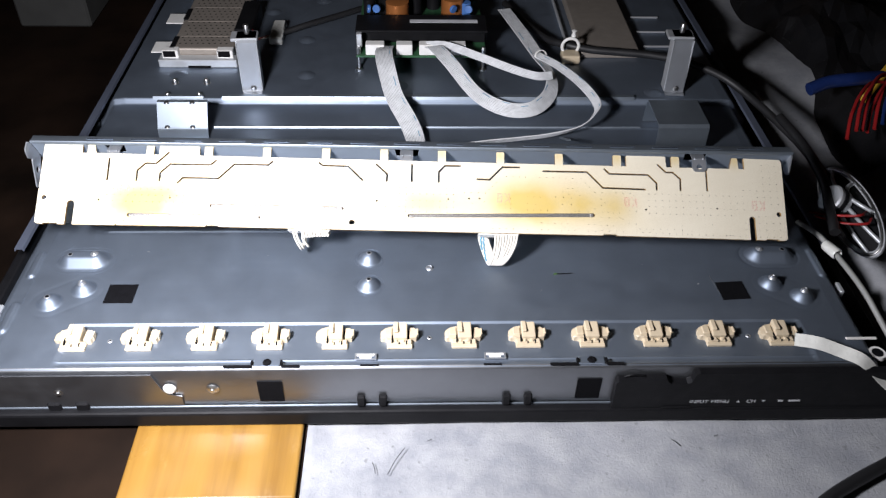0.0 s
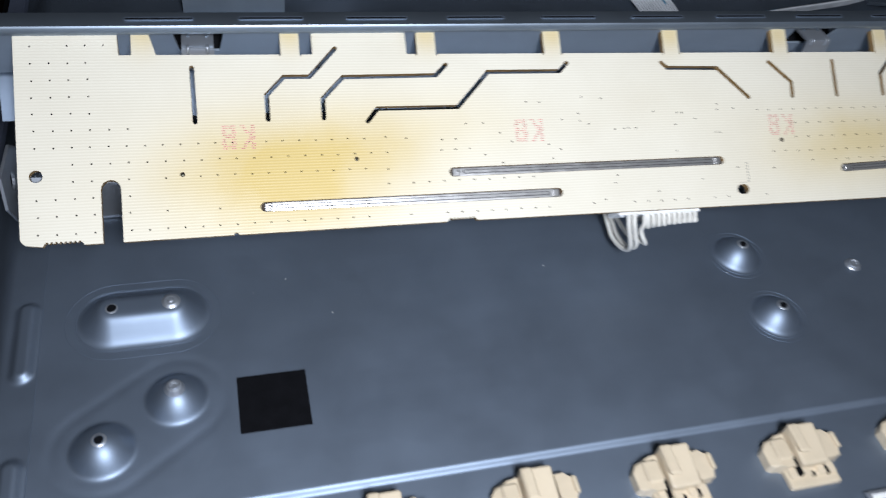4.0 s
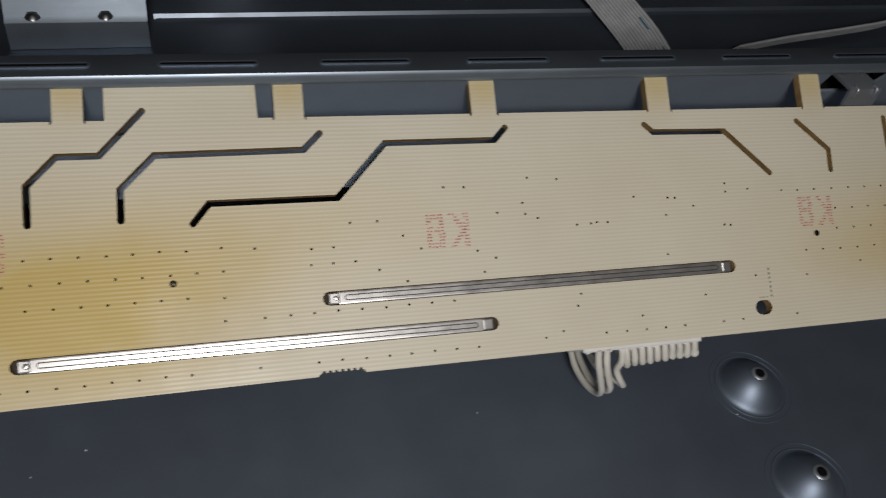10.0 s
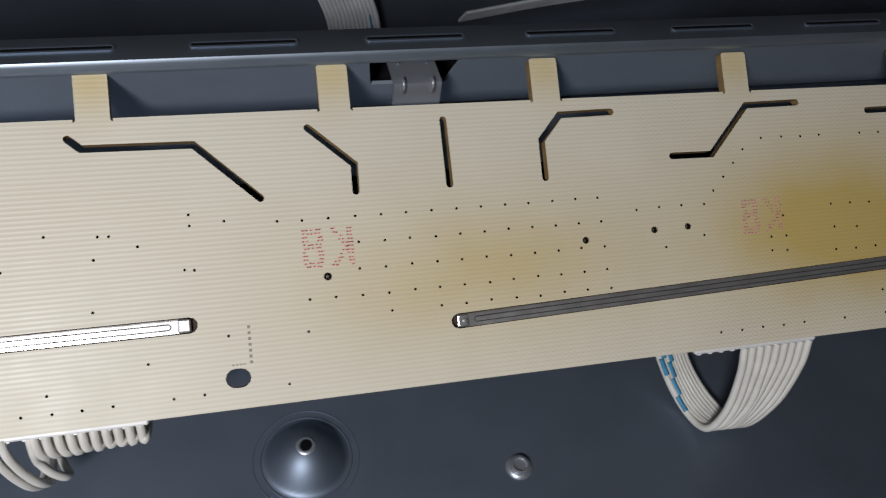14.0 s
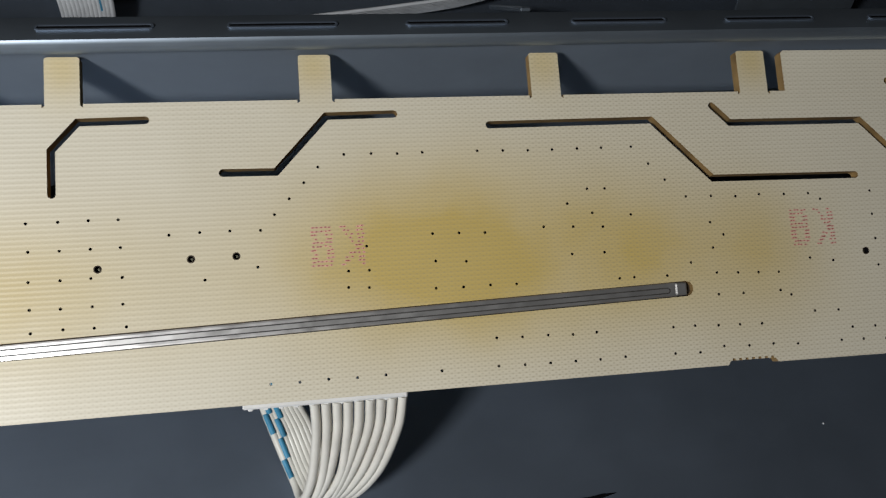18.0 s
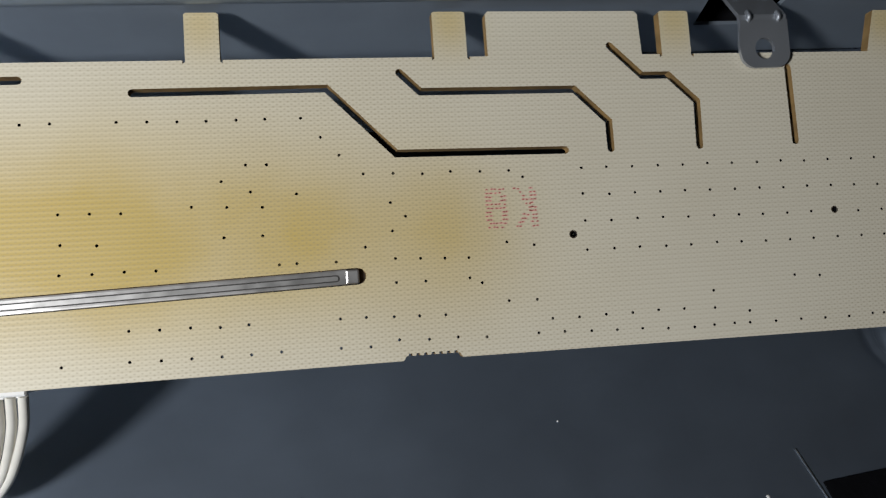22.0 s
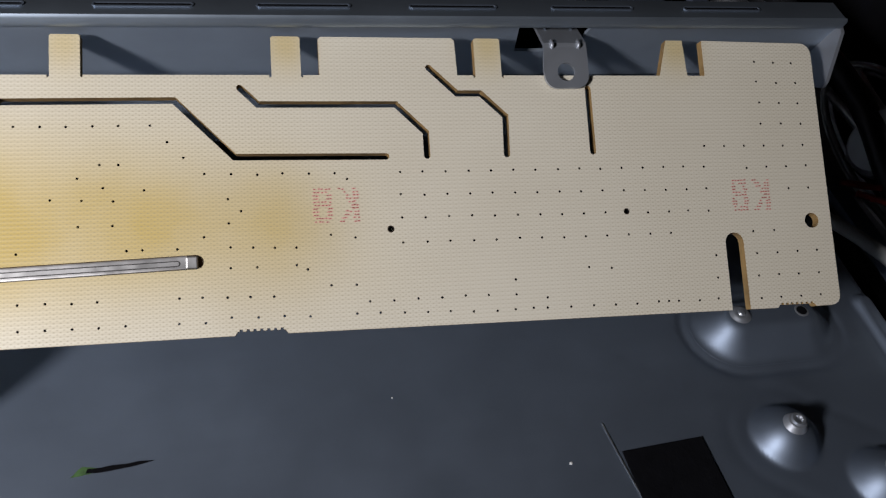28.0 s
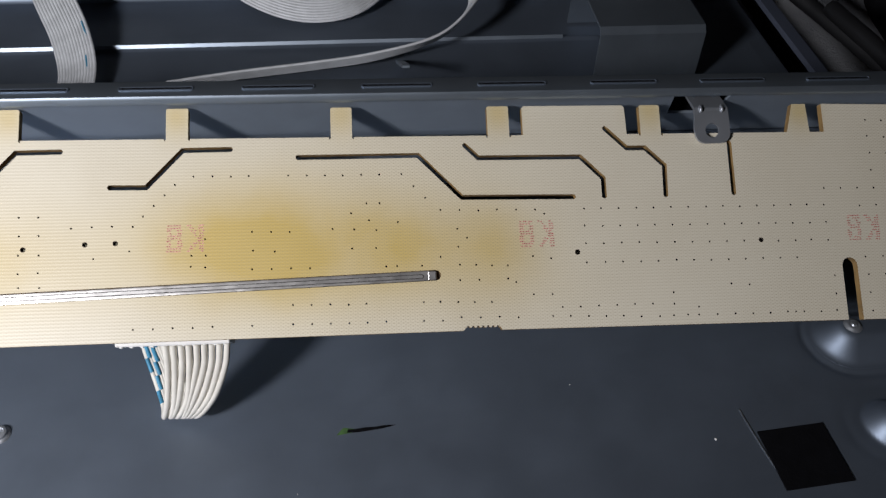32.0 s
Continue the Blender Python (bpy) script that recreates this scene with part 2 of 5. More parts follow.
def board_material():
    """Cream paper laminate: fine ribs along the board, a weave of tiny specks, brown heat stains."""
    n = Nodes("cream_laminate")
    tc = n.tree.nodes.new("ShaderNodeTexCoord")
    sep = n.tree.nodes.new("ShaderNodeSeparateXYZ")
    n.link(tc.outputs["Object"], sep.inputs[0])
    u, v = sep.outputs[0], sep.outputs[1]

    def stain(cu, cv, ru, rv, amount):
        """A soft scorched spot, in millimetres on the board."""
        a = n.math("DIVIDE", n.math("SUBTRACT", u, cu / 1000), ru / 1000)
        b = n.math("DIVIDE", n.math("SUBTRACT", v, cv / 1000), rv / 1000)
        d = n.math("ADD", n.math("MULTIPLY", a, a), n.math("MULTIPLY", b, b))
        d = n.math("ADD", d, n.math("MULTIPLY", n.math("SUBTRACT", warp, 0.5), 0.8))
        return n.math("MULTIPLY", n.math("POWER", 2.718, n.math("MULTIPLY", n.math("MAXIMUM", d, 0.0), -1.0)), amount)

    warp = n.noise(70.0, 3.0)
    total = None
    for spot in ((-153, -2, 22, 13, 1.15), (-152, -5, 32, 18, 0.25), (-130, 4, 14, 9, 0.45), (-112, 9, 22, 9, 0.28), (2, 1, 26, 10, 0.72), (74, 8, 42, 16, 0.22), (66, 5, 20, 10.5, 1.12),
                 (93, 4.5, 10, 9, 0.62), (111, 3.5, 10, 8, 0.72), (50, 4, 11, 9, 0.32), (72, -5, 30, 7, 0.38), (112, -6, 18, 7, 0.16), (-52, 12, 24, 9, 0.08),
                 *((c, 31.6, 4, 4.6, 0.74) for c in (145.9, 112.8, 79.9, 46.8, 13.9, -18.4, -50.9, -83.8, -116.1, -148.3, 180.2, -180.6))):
        s = stain(*spot)
        total = s if total is None else n.math("ADD", total, s)
    blot = n.noise(22.0, 4.0, 0.6)
    cream = n.ramp(blot, [(0.3, (0.675, 0.615, 0.485)), (0.7, (0.735, 0.68, 0.55))])
    col = n.mix(cream, (0.56, 0.385, 0.06), n.math("MINIMUM", n.math("MULTIPLY", total, 0.70), 0.84))
    rib = n.math("SINE", n.math("MULTIPLY", v, 2 * math.pi / 0.00066))
    speck = n.math("MULTIPLY", n.math("SINE", n.math("MULTIPLY", u, 2 * math.pi / 0.00095)), rib)
    patch = n.math("MULTIPLY", n.ramp(n.noise(16.0, 2.0), [(0.35, (0.35, 0.35, 0.35)), (0.6, (1, 1, 1))]), n.math("MULTIPLY", n.math("ADD", u, 0.02), 12.0, clamp=True))
    weave = n.math("MULTIPLY", n.math("MAXIMUM", n.math("SUBTRACT", speck, 0.2), 0.0), patch)
    col = n.mix(col, (0.36, 0.29, 0.17), n.math("ADD", n.math("MULTIPLY", n.math("MAXIMUM", rib, 0.0), 0.135), n.math("MULTIPLY", weave, 0.60)))
    n.set(Base_Color=col, Roughness=n.ramp(n.noise(90.0), [(0.3, (0.40,) * 3), (0.7, (0.55,) * 3)]))
    n.bump(rib, 0.10, 0.0001)
    return n.mat


LAMINATE = board_material()
LAMINATE_EDGE = simple("laminate_edge", (0.26, 0.16, 0.058), 0.75, 0.0, 0.35, 300)

# ---- mesh tools: all lengths in millimetres ----
from mathutils.geometry import delaunay_2d_cdt

MM = 0.001


def finish(bm, material, smooth=None):
    bmesh.ops.recalc_face_normals(bm, faces=bm.faces)
    if smooth is not None:
        for f in bm.faces:
            f.smooth = True
        for e in bm.edges:
            if len(e.link_faces) == 2 and e.calc_face_angle(0) > radians(smooth):
                e.smooth = False
    for v in bm.verts:
        v.co *= MM
    me = bpy.data.meshes.new("mesh")
    bm.to_mesh(me)
    bm.free()
    for m in material if isinstance(material, (list, tuple)) else (material,):
        me.materials.append(m)
    return me


def part(name, bm, material, parent, label="", smooth=None, m=None):
    """Links a bmesh (or ready mesh data) as one object under a thing or a part."""
    me = bm if isinstance(bm, bpy.types.Mesh) else finish(bm, material, smooth)
    me.name = name
    ob = new(name, me)
    ob.parent = parent
    if m is not None:
        ob.matrix_basis = m
    return tagged(ob, label)


def thing(name, label, category, group="", kind="", m=None):
    ob = tagged(new(name), label, category, group, kind)
    ob.empty_display_size = 0.02
    if m is not None:
        ob.matrix_basis = m
    return ob


def solo(name, bm, material, label, category, group="", kind="", smooth=None, m=None):
    me = finish(bm, material, smooth)
    me.name = name
    ob = tagged(new(name, me), label, category, group, kind)
    if m is not None:
        ob.matrix_basis = m
    return ob


def at(x, y, z, rx=0, ry=0, rz=0):
    return pose(x * MM, y * MM, z * MM, rx, ry, rz)


def box(bm, x0, x1, y0, y1, z0, z1, bevel=0.0, seg=1):
    made = bmesh.ops.create_cube(bm, size=1.0, matrix=Matrix.LocRotScale(((x0 + x1) / 2, (y0 + y1) / 2, (z0 + z1) / 2), None, (x1 - x0, y1 - y0, z1 - z0)))
    if bevel:
        edges = list({e for v in made["verts"] for e in v.link_edges})
        bmesh.ops.bevel(bm, geom=edges, offset=bevel, segments=seg, affect="EDGES", profile=0.5)
    return bm


def boxed(*args, **kw):
    return box(bmesh.new(), *args, **kw)


def lathe(bm, profile, centre=(0, 0, 0), n=24):
    """Turns (radius, height) pairs round the z axis; the ends close on the axis where the radius is 0."""
    rings = []
    for r, h in profile:
        if r == 0:
            rings.append([bm.verts.new((centre[0], centre[1], centre[2] + h))])
        else:
            rings.append([bm.verts.new((centre[0] + r * math.cos(2 * math.pi * k / n), centre[1] + r * math.sin(2 * math.pi * k / n), centre[2] + h)) for k in range(n)])
    for a, b in zip(rings, rings[1:]):
        for k in range(n):
            q = (k + 1) % n
            if len(a) == 1 and len(b) > 1:
                bm.faces.new((a[0], b[k], b[q]))
            elif len(b) == 1 and len(a) > 1:
                bm.faces.new((a[k], a[q], b[0]))
            elif len(a) > 1:
                bm.faces.new((a[k], a[q], b[q], b[k]))
    return bm


def in_loop(x, y, loop):
    c = False
    for (ax, ay), (bx, by) in zip(loop, loop[1:] + loop[:1]):
        if (ay > y) != (by > y) and x < (bx - ax) * (y - ay) / (by - ay) + ax:
            c = not c
    return c


def plate_with_holes(bm, outer, holes, z0, z1):
    """A flat sheet between two heights, its outline and its holes given as loops of (x, y)."""
    co, edges, start = [], [], 0
    for loop in (outer, *holes):
        n = len(loop)
        co += [Vector(p) for p in loop]
        edges += [(start + k, start + (k + 1) % n) for k in range(n)]
        start += n
    vs, _, tris, *_ = delaunay_2d_cdt(co, edges, [], 0, 1e-5)
    spans = [(min(p[0] for p in h), max(p[0] for p in h), min(p[1] for p in h), max(p[1] for p in h), h) for h in holes]
    hi = [bm.verts.new((p.x, p.y, z1)) for p in vs]
    lo = [bm.verts.new((p.x, p.y, z0)) for p in vs]
    for t in tris:
        x, y = sum(vs[k].x for k in t) / 3, sum(vs[k].y for k in t) / 3
        if in_loop(x, y, outer) and not any(a < x < b and c < y < d and in_loop(x, y, h) for a, b, c, d, h in spans):
            bm.faces.new([hi[k] for k in t])
            bm.faces.new([lo[k] for k in reversed(t)])
    for e in [e for e in bm.edges if len(e.link_faces) == 1 and abs(e.verts[0].co.z - z1) < 1e-6 and abs(e.verts[1].co.z - z1) < 1e-6]:
        a, b = e.verts
        ka, kb = index_of(hi, a), index_of(hi, b)
        if ka is not None and kb is not None:
            bm.faces.new((hi[ka], hi[kb], lo[kb], lo[ka]))
    return bm


def index_of(verts, v, cache={}):
    if cache.get("owner") is not verts:
        cache.clear()
        cache["owner"] = verts
        cache["map"] = {w: k for k, w in enumerate(verts)}
    return cache["map"].get(v)


def arc(cx, cy, r, a0, a1, n=8):
    return [(cx + r * math.cos(radians(a0 + (a1 - a0) * k / n)), cy + r * math.sin(radians(a0 + (a1 - a0) * k / n))) for k in range(n + 1)]


def circle(cx, cy, r, n=16):
    return arc(cx, cy, r, 0, 360 * (n - 1) / n, n - 1)


def stadium(x0, x1, y, r, n=8):
    return arc(x1, y, r, -90, 90, n) + arc(x0, y, r, 90, 270, n)


def stroke(points, w, n=6):
    """The outline of a line of width w with round ends."""
    pts = [Vector((*p, 0)).to_2d() for p in points]
    left, right, r = [], [], w / 2
    for k, p in enumerate(pts):
        d0 = (pts[k] - pts[k - 1]).normalized() if k else (pts[1] - pts[0]).normalized()
        d1 = (pts[k + 1] - pts[k]).normalized() if k + 1 < len(pts) else d0
        t = (d0 + d1).normalized()
        nrm = Vector((-t.y, t.x)) * (r / max(0.5, t.dot(d0)))
        left.append(p + nrm)
        right.append(p - nrm)
    out = [tuple(p) for p in right]
    d = pts[-1] - pts[-2]
    a = math.degrees(math.atan2(d.y, d.x))
    out = out[:-1] + arc(*pts[-1], r, a - 90, a + 90, n)
    out += [tuple(p) for p in reversed(left[1:-1])]
    d = pts[0] - pts[1]
    a = math.degrees(math.atan2(d.y, d.x))
    out += arc(*pts[0], r, a - 90, a + 90, n)
    out = [p for k, p in enumerate(out) if (Vector(p) - Vector(out[k - 1])).length > 1e-4]
    return out


def spline(points, steps=8):
    """A smooth line through points."""
    p = [Vector(q) for q in points]
    p = [2 * p[0] - p[1], *p, 2 * p[-1] - p[-2]]
    out = []
    for a, b, c, d in zip(p, p[1:], p[2:], p[3:]):
        for k in range(steps):
            t = k / steps
            out.append(0.5 * (2 * b + (c - a) * t + (2 * a - 5 * b + 4 * c - d) * t * t + (3 * b - a - 3 * c + d) * t ** 3))
    return out + [p[-2]]


def sweep(bm, path, profile, side=None):
    """Sweeps a closed profile of (across, up) along a path. side: the across direction, one vector or one for each point."""
    path = [Vector(p) for p in path]
    rings, last = [], None
    for k, p in enumerate(path):
        t = (path[min(k + 1, len(path) - 1)] - path[max(k - 1, 0)]).normalized()
        s = side[k] if isinstance(side, list) else side
        if s is None:
            s = last if last is not None else (Vector((0, 0, 1)).cross(t) if abs(t.z) < 0.9 else Vector((1, 0, 0)))
        s = Vector(s)
        s = (s - t * s.dot(t)).normalized()
        last = s
        up = t.cross(s)
        rings.append([bm.verts.new(p + s * a + up * b) for a, b in profile])
    n = len(profile)
    for a, b in zip(rings, rings[1:]):
        for k in range(n):
            bm.faces.new((a[k], a[(k + 1) % n], b[(k + 1) % n], b[k]))
    bm.faces.new(rings[0][::-1])
    bm.faces.new(rings[-1])
    return bm


def tube(bm, points, r, n=8, steps=8, soft=True):
    return sweep(bm, spline(points, steps) if soft else points, circle(0, 0, r, n))


def ribbed(width, wires, thick):
    """The profile of a flat cable: a row of joined round wires."""
    p = width / wires
    top = []
    for k in range(wires):
        x = -width / 2 + p * (k + 0.5)
        top += [(x - p * 0.5, thick * 0.22), (x - p * 0.25, thick * 0.46), (x, thick * 0.5), (x + p * 0.25, thick * 0.46)]
    top.append((width / 2, 0))
    return [(-width / 2, 0)] + top[1:] + [(x, -z) for x, z in reversed(top[1:-1])]


def sheet(bm, line, x0, x1, thick, along="x"):
    """A bent metal sheet: a line of (y, z) given a thickness, drawn out along x."""
    pts = [Vector(p) for p in line]
    offs = []
    for k in range(len(pts)):
        d0 = (pts[k] - pts[k - 1]).normalized() if k else (pts[1] - pts[0]).normalized()
        d1 = (pts[k + 1] - pts[k]).normalized() if k + 1 < len(pts) else d0
        t = (d0 + d1).normalized()
        offs.append(pts[k] + Vector((-t.y, t.x)) * thick / max(0.4, t.dot(d0)))
    loop = pts + offs[::-1]
    a = [bm.verts.new((x0, p.x, p.y)) for p in loop]
    b = [bm.verts.new((x1, p.x, p.y)) for p in loop]
    n = len(loop)
    for k in range(n):
        bm.faces.new((a[k], a[(k + 1) % n], b[(k + 1) % n], b[k]))
    for k in range(len(pts) - 1):
        for ring, flip in ((a, 1), (b, -1)):
            q = [ring[k], ring[k + 1], ring[n - 2 - k], ring[n - 1 - k]]
            bm.faces.new(q[::flip])
    return bm


def smoothstep(x):
    x = np.clip(x, 0, 1)
    return x * x * (3 - 2 * x)

# ---- the room and the bench ----
def room():
    bm = bmesh.new()
    box(bm, -760, 760, -620, 1000, -470, -450)
    solo("floor", bm, DARK_ROOM, "dark brown floor of a dim workshop", "floor", kind="structure")
    for name, b in (("wall_north", (-760, 760, 1000, 1030, -450, 800)), ("wall_south", (-760, 760, -650, -620, -450, 800)),
                    ("wall_west", (-790, -760, -620, 1000, -450, 800)), ("wall_east", (760, 790, -620, 1000, -450, 800))):
        solo(name, boxed(*b), DARK_ROOM, "dark plain workshop wall", "wall", kind="structure")
    solo("ceiling", boxed(-790, 790, -650, 1030, 800, 830), DARK_ROOM, "dark ceiling of the workshop", "ceiling", kind="structure")


room()
BASE = -37.0  # the height of the bench top under the set


def bench():
    t = thing("workbench", "dark brown wooden workbench under the opened set", "workbench")
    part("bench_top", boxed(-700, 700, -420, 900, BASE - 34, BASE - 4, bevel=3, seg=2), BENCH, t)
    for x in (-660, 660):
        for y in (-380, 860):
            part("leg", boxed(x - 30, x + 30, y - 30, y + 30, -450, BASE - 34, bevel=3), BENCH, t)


bench()


def wood_block():
    bm = bmesh.new()
    box(bm, -151, -66, -63, 60, BASE - 4, BASE - 0.2, bevel=1.6, seg=3)
    solo("wooden_board", bm, WOOD, "honey-brown varnished wooden board under the set's edge", "board", smooth=30)


wood_block()


def cloth():
    """A grey felt sheet, slightly waved, lying beside the wooden board and up past the set."""
    nx, ny = 90, 150
    xs, ys = np.linspace(-64, 330, nx), np.linspace(-320, 640, ny)
    g = np.random.default_rng(3)
    ph = g.uniform(0, 6.28, 8)
    verts, faces = [], []
    for y in ys:
        for x in xs:
            z = BASE - 1.6 + 0.5 * math.sin(x / 17 + ph[0] + y / 60) + 0.4 * math.sin(y / 13 + ph[1] + x / 45) + 0.2 * math.sin(x / 5 + y / 7)
            if y > -30 and x < 248:
                z = min(z, BASE - 0.6)
            if x > 248:
                z += smoothstep((x - 248) / 30) * 20 * (0.7 + 0.4 * math.sin(y / 38 + ph[2]))
            verts.append((x * MM, y * MM, z * MM))
    for j in range(ny - 1):
        for i in range(nx - 1):
            a = j * nx + i
            faces.append((a, a + 1, a + nx + 1, a + nx))
    me = bpy.data.meshes.new("cloth")
    me.from_pydata(verts, [], faces)
    me.shade_smooth()
    me.materials.append(CLOTH)
    ob = tagged(new("cloth", me), "grey felt cloth spread on the bench under the set", "cloth")
    s = ob.modifiers.new("thickness", "SOLIDIFY")
    s.thickness, s.offset = 0.0025, -1


cloth()
for k, (x, y, a, n) in enumerate(((-18.1, -43, 62, 17.5), (-29, -47, -76, 6.5), (-1.5, -31, 20, 3), (124, -34, -48, 5.5), (146, -30, 15, 2.5))):
    bm = tube(bmesh.new(), [(-n / 2, 0, 0), (0, n * 0.03, 0.2), (n / 2, 0, 0)], 0.17, 6, 4)
    solo("thread", bm, BLACK_TAPE, "short dark thread lying on the grey cloth", "thread", "threads on the cloth", m=at(x, y, BASE + 0.1, 0, 0, a))

# ---- the set: a metal chassis lying on its face ----
tv = thing("television", "opened flat television lying face down, its bare galvanised chassis showing", "television")
DOMES = ((-187.0, 43.0), (-201.9, 32.7), (-34.4, 66.7), (-33.7, 44.9), (189.0, 44.6), (203.2, 34.2))
DOME_PAIRS = ((0, 1), (4, 5))
OBLONGS = ((-193.8, 66.4), (195.8, 68.2))


def plate_height(X, Y):
    """The pressed relief of the back plate."""
    Z = np.zeros_like(X)
    def soft(x):
        return np.log1p(np.exp(np.clip(x, -30, 30)))

    for cx, cy in DOMES:
        r = np.hypot(X - cx, Y - cy)
        cap = 4.8 * (1 - (r / 6.4) ** 2.15)
        Z = np.maximum(Z, 0.28 * soft(cap / 0.28) * (r < 9.5))
    for cx, cy in OBLONGS:
        r = np.hypot(np.maximum(np.abs(X - cx) - 6.6, 0), Y - cy)
        slope = 0.4 * (soft((r - 2.9) / 0.4) - soft((r - 7.5) / 0.4)) / 4.6
        Z = np.maximum(Z, 5.0 * (1 - slope) * (r < 11))
        Z -= 0.35 * np.exp(-((r - 10.2) / 0.8) ** 2)
    # one shallow ring pressed round each pair of domes
    for a, b in DOME_PAIRS:
        ax, ay, bx, by = *DOMES[a], *DOMES[b]
        along = np.clip(((X - ax) * (bx - ax) + (Y - ay) * (by - ay)) / ((bx - ax) ** 2 + (by - ay) ** 2), 0, 1)
        r = np.hypot(X - ax - along * (bx - ax), Y - ay - along * (by - ay))
        Z -= 0.12 * np.exp(-((r - 10.3) / 1.3) ** 2)
    # the step in front of which the lamp holders stand, and a second crease nearer the edge
    along = smoothstep((X + 187) / 4) * (1 - smoothstep((X - 192) / 4))
    Z -= 1.0 * along * (1 - smoothstep((Y - 15.8) / 1.5)) * smoothstep((Y + 14.5) / 5.0)
    Z += 0.4 * along * np.exp(-((Y + 8.3) / 0.6) ** 2)
    # the crease that runs on under the circuit board
    Z += 0.8 * np.exp(-((Y - 92.0) / 0.9) ** 2) * smoothstep((X + 190) / 4) * (1 - smoothstep((X - 190) / 4))
    # long shallow slots near the sides
    for cx, cy, half in ((-219.4, 63.0, 8.5), (-219.4, 22.0, 9), (221.5, 62.0, 10)):
        r = np.hypot(X - cx, np.maximum(np.abs(Y - cy) - half, 0))
        Z += 1.5 * (1 - smoothstep((r - 1.0) / 2.0))
    # the rear level: a lip, then a low raised field
    Z += 4.5 * smoothstep((Y - 236) / 2.0)
    Z += 0.9 * np.exp(-((Y - 204.5) / 0.8) ** 2) * (np.abs(X - 8) < 156)
    for yy in (330, 352, 378, 410):
        Z += 0.9 * np.exp(-((Y - yy) / 1.0) ** 2) * (X > 48) * (X < 135)
    # the borders slope a little beyond the fine crease, then fall at the long sides
    Z -= 0.10 * np.maximum(-216.2 - X, 0) + 0.10 * np.maximum(X - 216.2, 0)
    for s, edge in ((-1, 230.5), (1, 229.5)):
        d = s * X - (edge - 7)
        Z -= 16.0 * smoothstep(d / 14.0)
    return Z


def back_plate():
    xs = np.concatenate([np.arange(-238, -150, 1.0), np.arange(-150, 150, 2.0), np.arange(150, 238.1, 1.0)])
    xs = np.sort(np.unique(np.concatenate([xs, np.arange(-44, -24, 0.5), np.arange(-226, -172, 0.5), np.arange(178, 226, 0.5)])))
    ys = np.concatenate([np.arange(-14, -9, 1.0), np.arange(-9, -7, 0.3), np.arange(-7, 15, 1.0), np.arange(15, 18, 0.3), np.arange(18, 80, 0.5), np.arange(80, 89, 1.0), np.arange(89, 95, 0.4), np.arange(95, 200, 4.0), np.arange(200, 245, 0.8), np.arange(245, 560, 3.0)])
    X, Y = np.meshgrid(xs, ys)
    Z = plate_height(X, Y)
    verts = np.stack([X, Y, Z], -1).reshape(-1, 3) * MM
    nx, ny = len(xs), len(ys)
    a = (np.arange(ny - 1)[:, None] * nx + np.arange(nx - 1)[None]).ravel()
    faces = np.stack([a, a + 1, a + nx + 1, a + nx], -1)
    me = bpy.data.meshes.new("back_plate")
    me.from_pydata(verts.tolist(), [], faces.tolist())
    me.shade_smooth()
    me.materials.append(PLATE_STEEL)
    ob = part("back_plate", me, None, tv, "galvanised steel back plate with pressed domes")
    s = ob.modifiers.new("thickness", "SOLIDIFY")
    s.thickness, s.offset = 0.0008, -1


back_plate()


def ring_path(half, r, n=20):
    """A closed rounded loop round the origin, half as long again to each side."""
    p = [Vector((x, y, 0)) for x, y in (arc(half, 0, r, -90, 90, n) + arc(-half, 0, r, 90, 270, n))]
    return p + p[:1]


